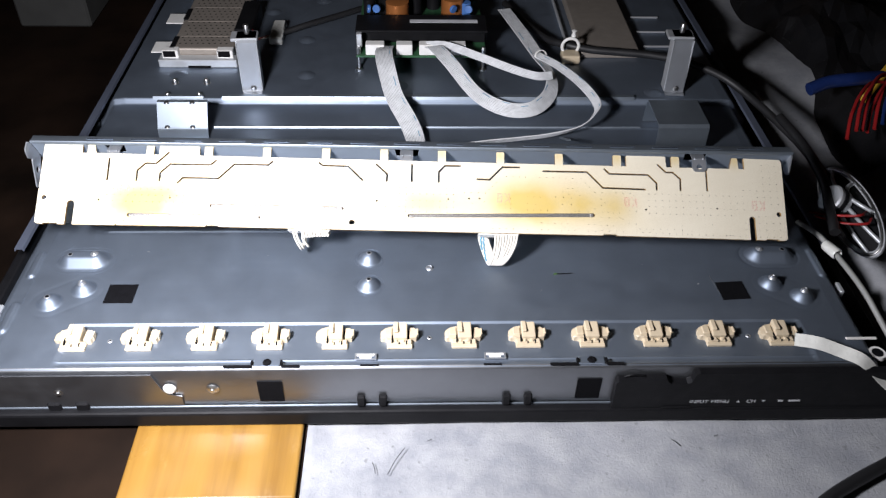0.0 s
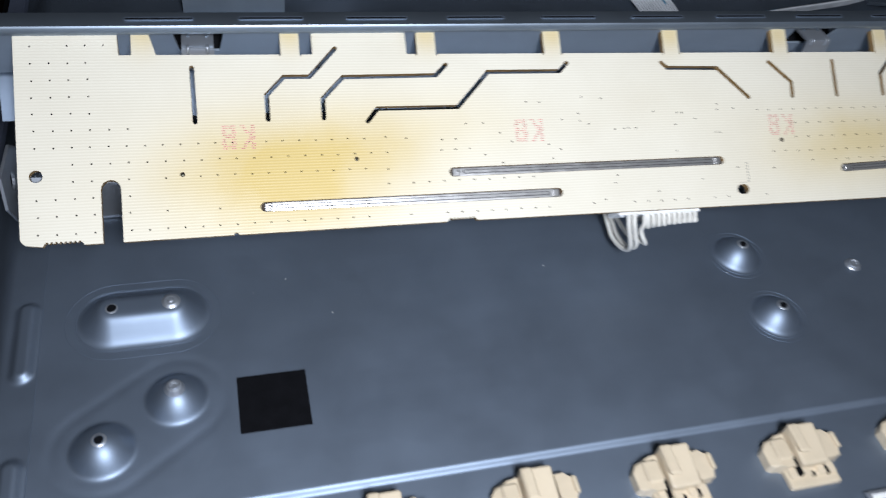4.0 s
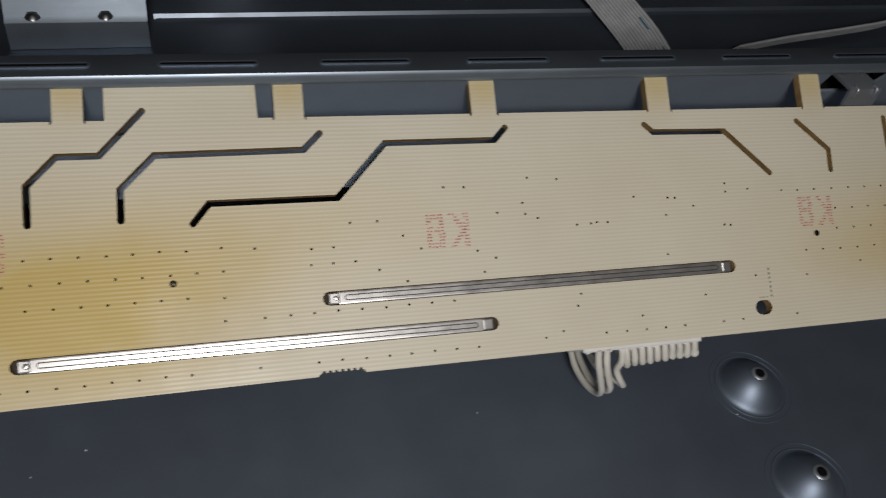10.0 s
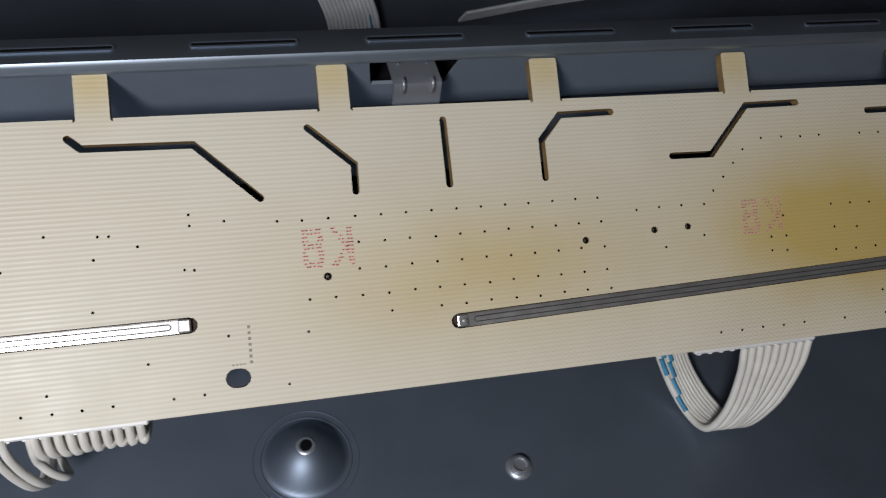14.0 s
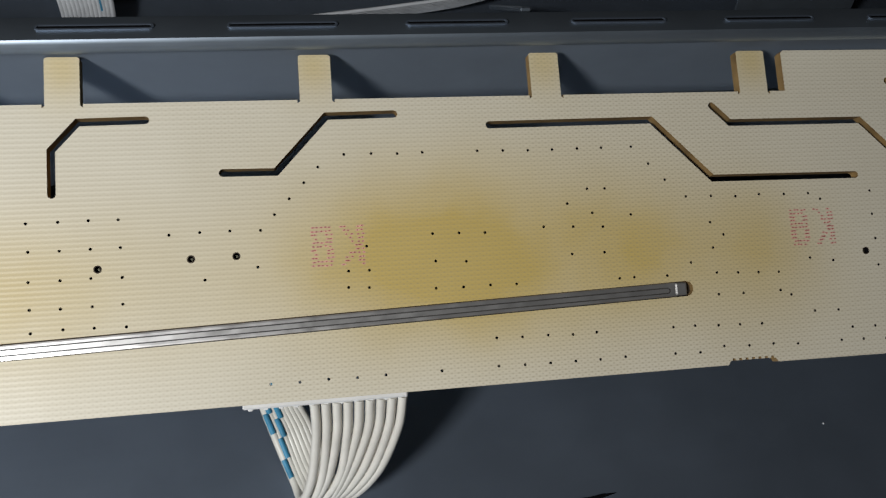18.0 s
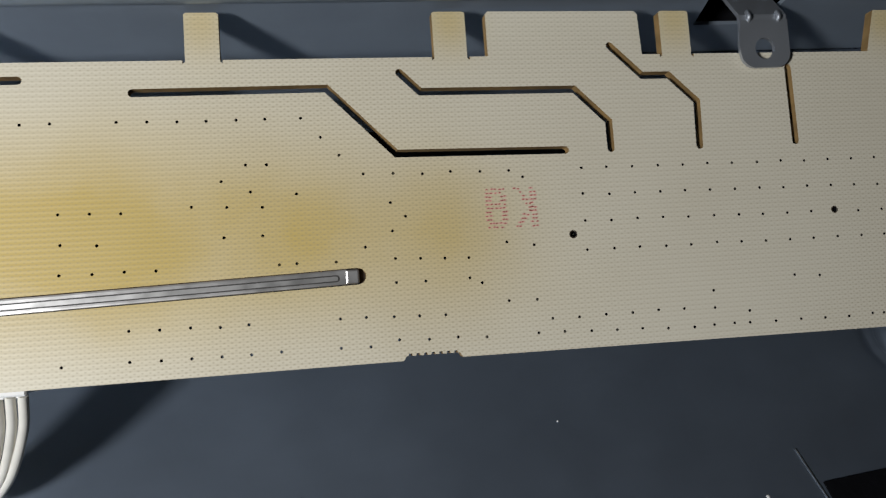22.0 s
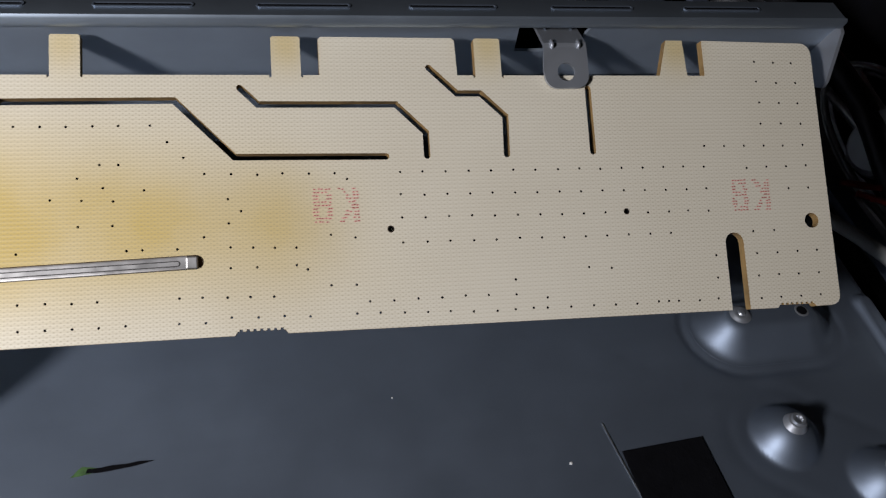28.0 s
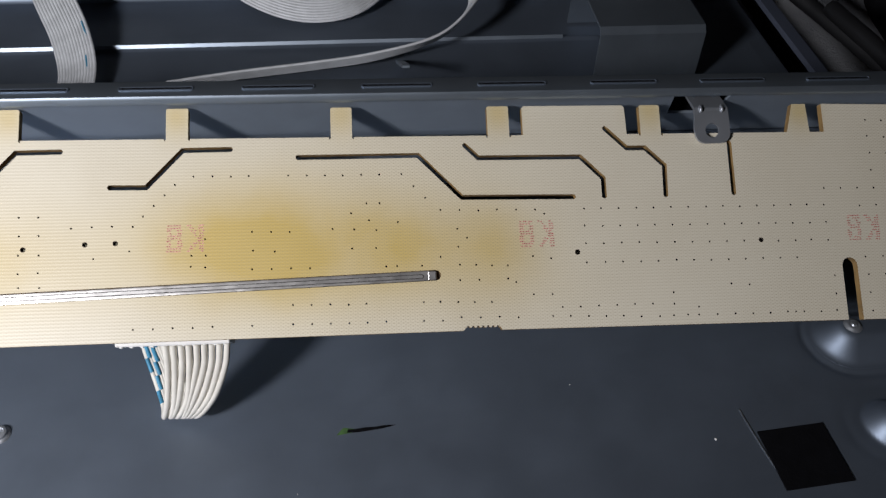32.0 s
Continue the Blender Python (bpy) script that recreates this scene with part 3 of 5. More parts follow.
def dome_screws():
    """Open screw holes or short studs on the domes, and the thin pressed lines round them."""
    hole = [(0, -1.2), (1.0, -1.2), (1.05, 0.12), (1.3, 0.16), (1.6, -0.1)]
    stud = [(0, 0.9), (0.5, 0.9), (0.7, 1.3), (1.15, 1.3), (1.25, 0.8), (1.6, 0.7), (1.8, 0.3), (2.3, -0.6)]
    for n, (cx, cy) in enumerate(DOMES):
        if n in (0, 4, 5):
            part("dome_stud", lathe(bmesh.new(), stud, n=18), STUD_STEEL, tv, "short pale stud on a dome", smooth=40, m=at(cx, cy, 4.75))
        else:
            # A near-black cap stands in for the shade down the hole.
            part("dome_hole", lathe(bmesh.new(), [(0, 0.26), (0.86, 0.24), (0.9, -0.3)], n=18), DARK_HOLE, tv, m=at(cx, cy, 4.72))
            part("hole_rim", lathe(bmesh.new(), hole[2:], n=18), STUD_STEEL, tv, smooth=60, m=at(cx, cy, 4.75))
        if n in (2, 3):
            for r, w in ((7.3, 0.15), (8.5, 0.09)):
                part("pressed_line", sweep(bmesh.new(), ring_path(0, r), circle(0, 0, w, 6)), PLATE_STEEL, tv, smooth=60, m=at(cx, cy, 0.02))
    for cx, cy in OBLONGS:
        s = 1 if cx < 0 else -1
        part("dome_hole", lathe(bmesh.new(), [(0, 0.16), (1.05, 0.14), (1.05, -0.3)], n=18), DARK_HOLE, tv, m=at(cx - 6.5 * s, cy - 0.2, 4.98))
        part("hole_rim", lathe(bmesh.new(), hole[2:], n=18), STUD_STEEL, tv, smooth=60, m=at(cx - 6.5 * s, cy - 0.2, 4.95))
        part("dome_stud", lathe(bmesh.new(), [(0, 0.9), (0.6, 0.8), (0.8, 0.5), (1.2, 0.6), (1.7, 0.4), (2.0, 0.05), (2.3, -0.1)], n=20), STUD_STEEL, tv, "short pale stud on a dome", smooth=40, m=at(cx + 6.5 * s, cy + 0.2, 5.0))
        for r, w in ((8.5, 0.15), (8.9, 0.08), (10.9, 0.09)) if cx < 0 else ((8.5, 0.10),):
            part("pressed_line", sweep(bmesh.new(), ring_path(6.6, r), circle(0, 0, w, 6)), PLATE_STEEL, tv, smooth=60, m=at(cx, cy, -0.02))
    part("pressed_line", tube(bmesh.new(), [(-216.2, 10, 0.0), (-216.2, 50, 0.0), (-216.4, 92, 0.0)], 0.12, 6, 3), PLATE_STEEL, tv)
    part("bolt", lathe(bmesh.new(), [(0, 0.7), (1.0, 0.7), (1.2, 1.1), (1.6, 1.0), (1.75, 0.5), (2.1, 0.35), (2.3, 0)], n=20), STUD_STEEL, tv, "small pressed stud", smooth=40, m=at(-0.3, 58.8, 0))


dome_screws()
part("black_patch", boxed(-174.0, -158.6, 32.0, 46.4, 0.05, 0.35, bevel=0.1), BLACK_TAPE, tv, "square black foam patch stuck on the plate")
part("black_patch", boxed(-7.7, 7.7, -7, 7, 0.05, 0.35, bevel=0.1), BLACK_TAPE, tv, "square black foam patch stuck on the plate", m=at(166.1, 39.0, 0, 0, 0, 3.5))


def lamp_holder():
    """A cream plug-in lamp socket: winged base, raised snout, front lip with three pegs."""
    t = new("lamp_holder")
    t.parent = tv
    t.matrix_basis = at(-180, 6.4, -1.0)
    lobe = [(-9.7, -2.2), (-9.7, 1.7), (-8.6, 3.2), (-6.4, 3.8), (-5.8, 4.2), (-3.4, 4.6), (-3.4, -3.6), (-5.9, -3.6), (-7.4, -3.0), (-8.8, -2.9)]
    bm = plate_with_holes(bmesh.new(), lobe, [], 0, 3.6)
    for v in bm.verts:
        if v.co.z > 3 and v.co.x < -8:
            v.co.z -= 0.9
    box(bm, -7.6, -3.7, -2.0, 3.4, 3.3, 4.3, bevel=0.5)
    box(bm, -3.7, 5.0, -3.4, 4.6, 0, 1.0)
    part("base", bm, CREAM, t)
    bm = box(bmesh.new(), -3.2, 3.9, -4.2, 5.2, 0, 6.3, bevel=0.55, seg=2)
    for v in bm.verts:
        if v.co.z > 3 and v.co.y < -1:
            v.co.z -= 1.3
    snout = part("snout", bm, CREAM, t)
    part("ridge", boxed(-3.2, -0.6, -1.8, 5.2, 5.6, 6.9, bevel=0.4), CREAM, snout)
    bm = plate_with_holes(bmesh.new(), [(5.0, -2.9), (8.4, -2.6), (9.2, 0.2), (9.3, 2.6), (7.9, 3.4), (7.1, 4.2), (5.0, 4.0)], [], 0, 3.2)
    part("wing", bm, CREAM, t)
    part("latch", boxed(8.5, 9.5, -0.9, 3.0, 0.4, 4.0, bevel=0.25), CREAM, t)
    # Dark slab paints the deep shadow between snout and wing.
    part("gap", boxed(3.95, 4.95, -3.2, 4.2, 0.95, 1.1), DARK_HOLE, t)
    bm = box(bmesh.new(), -6.4, 6.5, -8.0, -3.2, 0, 1.8, bevel=0.35)
    box(bm, -5.9, 6.0, -6.0, -3.2, 1.5, 2.6, bevel=0.25)
    part("front_lip", bm, CREAM, t)
    for x, w, y0, y1, z in ((-3.75, 0.34, -5.8, -1.4, 3.75), (-0.2, 0.34, -6.1, -5.1, 2.7), (3.5, 0.36, -6.1, -4.3, 2.75)):
        part("contact_slot", boxed(x - w, x + w, y0, y1, 1.2, z), DARK_HOLE, t)
    for x in (-1.9, 1.7):
        part("peg", boxed(x - 0.8, x + 0.8, -5.6, -4.0, 2.0, 3.3, bevel=0.25), CREAM, t)
    return t


first = tagged(lamp_holder(), "cream plastic lamp socket clipped into the plate")
for k in range(1, 12):
    copy_thing(first, at(-180 + 360 / 11 * k, 6.4, -1.0))
for x, y in ((-163, 5.6), (-1.2, 6.4), (164.6, 6.0)):
    rim = part("pin_hole", lathe(bmesh.new(), [(0.62, 0.05), (0.75, 0.45), (1.05, 0.4), (1.35, -0.05)], n=14), STUD_STEEL, tv, "tiny bright-rimmed hole", smooth=60, m=at(x, y, -0.98))
    part("bore", lathe(bmesh.new(), [(0, 0.12), (0.66, 0.1), (0.66, -0.2)], n=12), DARK_HOLE, rim)
for x in (-33.2, 31.5):
    bm = plate_with_holes(bmesh.new(), [(-5.4, -2.3), (5.4, -2.3), (5.4, 1.9), (-5.4, 1.9)], [[(-4.6, -1.6), (4.6, -1.6), (4.6, 1.3), (-4.6, 1.3)]], -0.1, 0.5)
    clip = part("white_clip", bm, MID_STEEL, tv, "white plastic clip framed in the plate's edge", m=at(x, -7.2, 0.1))
    part("recess", boxed(-4.6, 4.6, -1.6, 1.3, -0.1, 0.05), PLATE_STEEL, clip)
    part("clip_bar", boxed(-4.4, 4.4, 0.0, 1.2, 0.05, 0.95, bevel=0.2), WHITE_PLASTIC, clip)
    part("clip_body", boxed(-3.0, 3.0, -1.4, 0.0, 0.05, 0.75, bevel=0.2), WHITE_PLASTIC, clip)


def front_side():
    bm = sheet(bmesh.new(), [(-13.0, 0.2), (-14.2, -0.3), (-14.8, -1.4), (-15.2, -26.0)], -224, 224, 0.7)
    part("side_wall", bm, WALL_STEEL, tv, "bright folded steel side of the chassis", smooth=50)
    # the pressed edge, broken by two screw lugs and dark slits
    for x in (-81.5, 79.6):
        lug = part("screw_lug", boxed(-6.5, 6.5, -2.2, 3.0, -0.2, 0.7, bevel=0.3), PLATE_STEEL, tv, m=at(x, -11.6, 0.2))
        part("screw", lathe(bmesh.new(), [(0, 1.0), (0.6, 1.0), (0.8, 1.5), (1.9, 1.2), (2.2, 0.5)], n=16), DARK_HOLE, lug, smooth=40, m=at(0, 0.4, 0.2))
        part("slit", boxed(-21, -7.2, -2.4, -0.6, 0.2, 0.6), DARK_HOLE, lug, m=at(0, -0.6, 0.25))
        part("slit", boxed(7.2, 16, -2.4, -0.6, 0.2, 0.6), DARK_HOLE, lug, m=at(0, -0.6, 0.25))
        for s in (-1, 1):
            part("post", boxed(-0.6, 0.6, -1.0, 1.4, 0, 1.6, bevel=0.2), DARK_HOLE, lug, m=at(7.2 * s, -0.2, 0.2))
    for x in (-31, 30):
        part("slit", boxed(-4.6, 4.6, -0.7, 0.4, 0, 0.3), DARK_HOLE, tv, m=at(x, -12.9, 0.25))
    # overlapping corner sheet with its bright rivet
    bm = plate_with_holes(bmesh.new(), [(-222, -25), (-125.5, -25), (-125.5, -18.2), (-129, -17.6), (-132, -16.4), (-134.2, -13.5), (-138, -2.2), (-222, -2.2)], [], 0, 0.8)
    part("corner_sheet", bm, WALL_STEEL, tv, m=at(0, -15.6, 0, 90, 0, 0))
    for x, z, r in ((-185.5, -14.5, 2.4), (-109.5, -13.5, 2.4)):
        part("rivet", lathe(bmesh.new(), [(0, 2.0), (0.9, 1.9), (1.2, 1.1), (r, 0.8), (r + 0.9, 0)], n=18), SCREW, tv, smooth=40, m=at(x, -15.6, z, 90, 0, 0))
    part("rivet", lathe(bmesh.new(), [(0, 1.2), (2.4, 1.0), (3.2, 0.2), (3.3, -0.4)], n=20), WHITE_PLASTIC, tv, "white plastic rivet", smooth=40, m=at(-130.5, -16.2, -12.5, 90, 0, 0))
    for x in (-81.0, 79.5):
        part("black_patch", boxed(-6.2, 6.2, -0.3, 0.0, -7.5, 7.5), BLACK_TAPE, tv, "black foam patch on the side", m=at(x, -15.3, -16))
    for x in (-36, -25, 38, 49, 96):
        part("bezel_catch", boxed(-2.0, 2.0, -2.4, 0, -4.5, 3.0, bevel=0.6), BLACK_PLASTIC, tv, m=at(x, -15.2, -22))
    for x in (-190, -176):
        part("bezel_catch", boxed(-3.4, 3.4, -2.4, 0, -3, 3.0, bevel=0.8), BLACK_PLASTIC, tv, m=at(x, -15.2, -25))
    # the front frame's black rim
    rim = part("bezel", boxed(-244, 244, -20.5, -15.0, BASE, -27.0, bevel=1.4, seg=2), BLACK_PLASTIC, tv, "black plastic rim of the front frame")
    part("bezel_lip", boxed(-240, 240, -16.6, -15.6, -27.2, -25.6, bevel=0.4), TRAY_STEEL, rim)
    for s in (-1, 1):
        part("bezel", boxed(-3, 3, -20, 600, BASE, -13.5, bevel=1.2, seg=2), BLACK_PLASTIC, tv, "black plastic rim of the front frame", m=at(241 * s, 0, 0))
    part("bezel", boxed(-244, 244, 596, 602, BASE, -10, bevel=1.2, seg=2), BLACK_PLASTIC, tv, "black plastic rim of the front frame")
    part("side_wall", boxed(-230, 230, 559, 560, -30, 4), BRIGHT_STEEL, tv)


front_side()


def side_rails():
    """Flat strips along the long sides, the near end of each stopping short of the corner."""
    for s in (-1, 1):
        lo, hi = (-0.6, 3.0) if s < 0 else (-3.0, 0.6)
        bm = sheet(bmesh.new(), [(lo - 0.3, 5.0), (lo, 6.2), (hi, 6.2), (hi + 0.3, 5.0)], 76, 540, 0.7)
        part("side_rail", bm, RAIL_STEEL, tv, "flat blue-grey steel rail along the side", smooth=40, m=at(232.4 * s, 0, -6, 0, 0, 90))
    bm = sheet(bmesh.new(), [(100.0, 0.4), (112.4, 0.4), (113.5, 1.4), (114.0, 14.0)], -222.5, -186, 0.8)
    ob = part("foot_bracket", bm, MID_STEEL, tv, "small grey folded bracket under the tray's end", smooth=40)
    bm = plate_with_holes(bmesh.new(), [(104, 0.6), (97.0, 4.5), (92.6, 12.8), (95.1, 20.6), (108.7, 19.2), (114, 14), (113.5, 0.6)], [circle(102.5, 13.0, 2.2, 16)], 0, 0.7)
    part("cheek", bm, MID_STEEL, ob, m=Matrix(((0, 0, 1, -0.2232), (1, 0, 0, 0), (0, 1, 0, 0), (0, 0, 0, 1))))
    for y in (30, 268):
        part("side_clip", boxed(-1.2, 1.2, -4, 4, 0, 5, bevel=0.5), BRIGHT_STEEL, tv, m=at(-228, y, -7))
        part("side_clip", boxed(-1.2, 1.2, -4, 4, 0, 5, bevel=0.5), BRIGHT_STEEL, tv, m=at(229, y + 14, -7))


side_rails()


def control_panel():
    """Black key strip on the near side, with printed words."""
    t = new("key_panel")
    t.parent = tv
    tagged(t, "black plastic key panel with faint printed words")
    bm = plate_with_holes(bmesh.new(), [(92, -27), (236, -27), (236, -1), (133, -1), (131, -2), (130, -7), (128, -8.5), (120, -8.5), (118, -7), (117, -5), (93, -6), (92, -8)], [], 0, 4.2)
    part("panel", bm, BLACK_PLASTIC, t, m=at(0, -15.4, 0, 90, 0, 0))
    part("hook", tube(bmesh.new(), [(96, -17, -5.5), (100, -17.4, -3.6), (105, -17.2, -4.4), (108, -16.6, -6.5)], 0.5, 8), BLACK_PLASTIC, t)
    part("ridge", boxed(118, 133, -20.2, -19.4, -26.5, -25.6), BLACK_PLASTIC, t)

    def word(text, x, z, size):
        cu = bpy.data.curves.new("word", "FONT")
        cu.body, cu.size, cu.extrude, cu.align_x = text, size * MM, 0.00003, "CENTER"
        ob = new("printed_word", cu)
        dg = bpy.context.evaluated_depsgraph_get()
        me = bpy.data.meshes.new_from_object(ob.evaluated_get(dg))
        bpy.data.objects.remove(ob)
        me.materials.clear()
        me.materials.append(PALE_PRINT)
        part("printed_word", me, None, t, m=at(x, -19.75, z, 90, 0, 0))

    word("INPUT", 136.5, -23.4, 3.4)
    word("MENU", 147.6, -23.4, 3.4)
    word("CH", 163.6, -23.4, 3.4)
    for x, s in ((157.0, 1), (170.0, -1)):
        bm = bmesh.new()
        bm.faces.new([bm.verts.new(p) for p in ((-0.9, -0.8 * s, 0), (0.9, -0.8 * s, 0), (0, 0.9 * s, 0))])
        part("arrow_mark", bm, PALE_PRINT, t, m=at(x, -19.8, -22.2, 90, 0, 0))
    for x, w in ((179, 1.2), (186, 3.0)):
        part("print_bar", boxed(-w, w, -0.1, 0, -0.6, 0.6), PALE_PRINT, t, m=at(x, -19.65, -22.2))


control_panel()

# pale tape and the cable along the corner
bm = sweep(bmesh.new(), spline([(186, 0, 2.5), (196, -4, 4.0), (206, -8, 2.6), (216, -14, 1.6), (226, -19, -6), (230, -21, -9)], 5), [(-3.4, -0.15), (3.4, -0.15), (3.4, 0.15), (-3.4, 0.15)], side=Vector((0.3, 0.8, 0.5)))
solo("tape", bm, TAPE_CLEAR, "strip of pale adhesive tape hanging over the corner", "tape", smooth=60)
bm = tube(bmesh.new(), [(195, -15.5, -5), (197, -17.5, -2.4), (196.8, -18.4, -5), (196, -17, -8)], 0.9, 8)
part("wire_loop", bm, YELLOW, tv, "yellow wire loop beside the key panel", smooth=60)
part("corner_boss", lathe(bmesh.new(), [(0, 0.4), (1.6, 0.4), (1.7, 1.5), (4.2, 1.8), (4.6, 0.2)], n=24), WHITE_PLASTIC, tv, "white washer round a dark corner hole", smooth=40, m=at(228, -6, -3))
part("corner_hole", lathe(bmesh.new(), [(0, 0.2), (2.9, 0.2), (2.9, -0.2)], n=20), DARK_HOLE, tv, m=at(228, -6, -1.4))
part("corner_bar", boxed(-8, 8, -0.8, 0.8, 0, 0.8, bevel=0.2), WHITE_PLASTIC, tv, m=at(222, 2, 0.4))

# ---- the inverter board, tilted up over the plate ----
BOARD = Matrix(((0.99962, 0.02771, -0.00118, -0.00787), (-0.02334, 0.81748, -0.57549, 0.07556), (-0.01498, 0.57530, 0.81781, 0.03106), (0, 0, 0, 1)))
inverter = thing("inverter_board", "long cream circuit board showing its scorched solder side", "circuit board", m=BOARD)
BODY, TOP = 26.4, 32.8


def foot(u):
    return -14.1 - 1.0 * (u / 206) ** 2


def board_outline():
    """The outline, from the lower left corner along the foot and back along the toothed top."""
    pts = arc(-204.9, -13.0, 1.7, 180, 270, 4)

    def comb(u0, u1, deep):
        out = [(u0, foot(u0)), (u0 + 0.4, foot(u0) + deep)]
        n = int((u1 - u0) / 1.0)
        for k in range(n):
            c = u0 + 0.4 + (u1 - u0 - 0.8) * (k + 0.5) / n
            out += [(c - 0.26, foot(c) + deep), (c - 0.2, foot(c) + deep + 0.32), (c + 0.2, foot(c) + deep + 0.32), (c + 0.26, foot(c) + deep)]
        return out + [(u1 - 0.4, foot(u1) + deep), (u1, foot(u1))]

    def slot(u0, u1, top):
        r = (u1 - u0) / 2
        return [(u0, foot(u0))] + arc((u0 + u1) / 2, top - r, r, 180, 0, 8) + [(u1, foot(u1))]

    pts += comb(-202.3, -194.1, 0.6) + slot(-190.4, -186.3, -1.3)
    pts += arc(-162.8, foot(-162.8), 0.55, 180, 0, 5)
    pts += comb(-114.6, -107.2, 0.5) + comb(103.6, 111.5, 0.6) + slot(185.8, 189.2, -1.6) + comb(194.4, 201.8, 0.5)
    pts += arc(204.9, -13.3, 1.7, 270, 360, 4) + arc(204.6, 30.5, 2.0, 0, 90, 4)
    # right to left along the top: blocks, tabs and gaps
    top = [(185.2, TOP), (185.2, BODY), (181.9, BODY), (181.5, TOP), (178.4, TOP), (176.7, BODY)]

    def tab(u0, u1):
        c = 0.35
        return [(u1 + c, BODY), (u1 + c, BODY - 0.45), (u1, BODY - 0.2), (u1, TOP - 0.2), (u1 - 0.3, TOP), (u0 + 0.3, TOP), (u0, TOP - 0.2), (u0, BODY - 0.2), (u0 - c, BODY - 0.45), (u0 - c, BODY)]

    top += tab(143.7, 148.2) + [(140.6, BODY), (140.4, TOP - 0.5), (139.9, TOP), (118.4, TOP), (118.0, TOP - 0.4), (118.0, BODY)] + tab(110.5, 115.1)
    for u in (77.7, 44.6, 11.7, -20.6, -53.1, -86.0):
        top += tab(u, u + 4.4)
    top += tab(-118.4, -113.8) + [(-121.0, BODY), (-121.2, TOP), (-143.0, TOP), (-143.3, TOP - 0.4), (-143.3, BODY)] + tab(-150.5, -146.2)
    top += [(-177.7, BODY), (-179.5, TOP - 0.3), (-180.0, TOP), (-182.4, TOP), (-182.8, TOP - 0.4), (-182.9, BODY), (-185.5, BODY), (-185.8, TOP - 0.4), (-186.2, TOP)]
    return pts + top + arc(-205.1, 30.7, 1.6, 90, 180, 4)


def board_slots():
    w = 1.05
    lines = (
        [(-170.3, 23.4), (-170.2, 11.0)],
        [(-154.3, 11.2), (-154.3, 16.9), (-150.2, 21.1), (-144.3, 21.1), (-138.0, 27.8)],
        [(-141.7, 11.2), (-141.6, 15.9), (-136.6, 20.9), (-114.3, 21.1), (-111.6, 23.7)],
        [(-131.6, 10.2), (-129.1, 13.2), (-109.5, 13.2), (-101.2, 21.8), (-82.5, 21.8), (-80.4, 23.9)],
        [(-54.3, 23.8), (-52.7, 22.4), (-38.3, 22.2), (-29.9, 14.2)],
        [(-22.6, 23.8), (-16.4, 18.2), (-16.5, 14.3)],
        [(-2.7, 24.0), (-2.6, 14.4)],
        [(12.4, 14.4), (12.4, 20.2), (15.7, 23.9), (24.2, 24.0)],
        [(33.9, 16.5), (40.9, 16.4), (48.0, 24.0), (57.4, 24.1)],
        [(71.0, 22.2), (95.6, 22.3), (104.4, 13.2), (128.0, 12.9)],
        [(105.5, 24.3), (108.2, 21.6), (130.0, 21.5), (134.7, 16.8), (134.7, 12.9)],
        [(135.8, 27.7), (140.3, 23.3), (144.3, 23.3), (148.3, 19.4), (148.1, 12.9)],
        [(163.2, 24.1), (163.2, 13.1)],
    )
    return [stroke(p, w, 5) for p in lines]


# bus slots: centre heights and both ends
BUSES = ((-157.2, -85.0, -8.8, -8.7), (-113.0, -39.7, -2.6, -2.4), (-4.3, 99.3, -5.7, -2.9))


def bus_slots():
    return [stroke([(a + 1.0, va), (b - 1.0, vb)], 2.2, 5) for a, b, va, vb in BUSES]


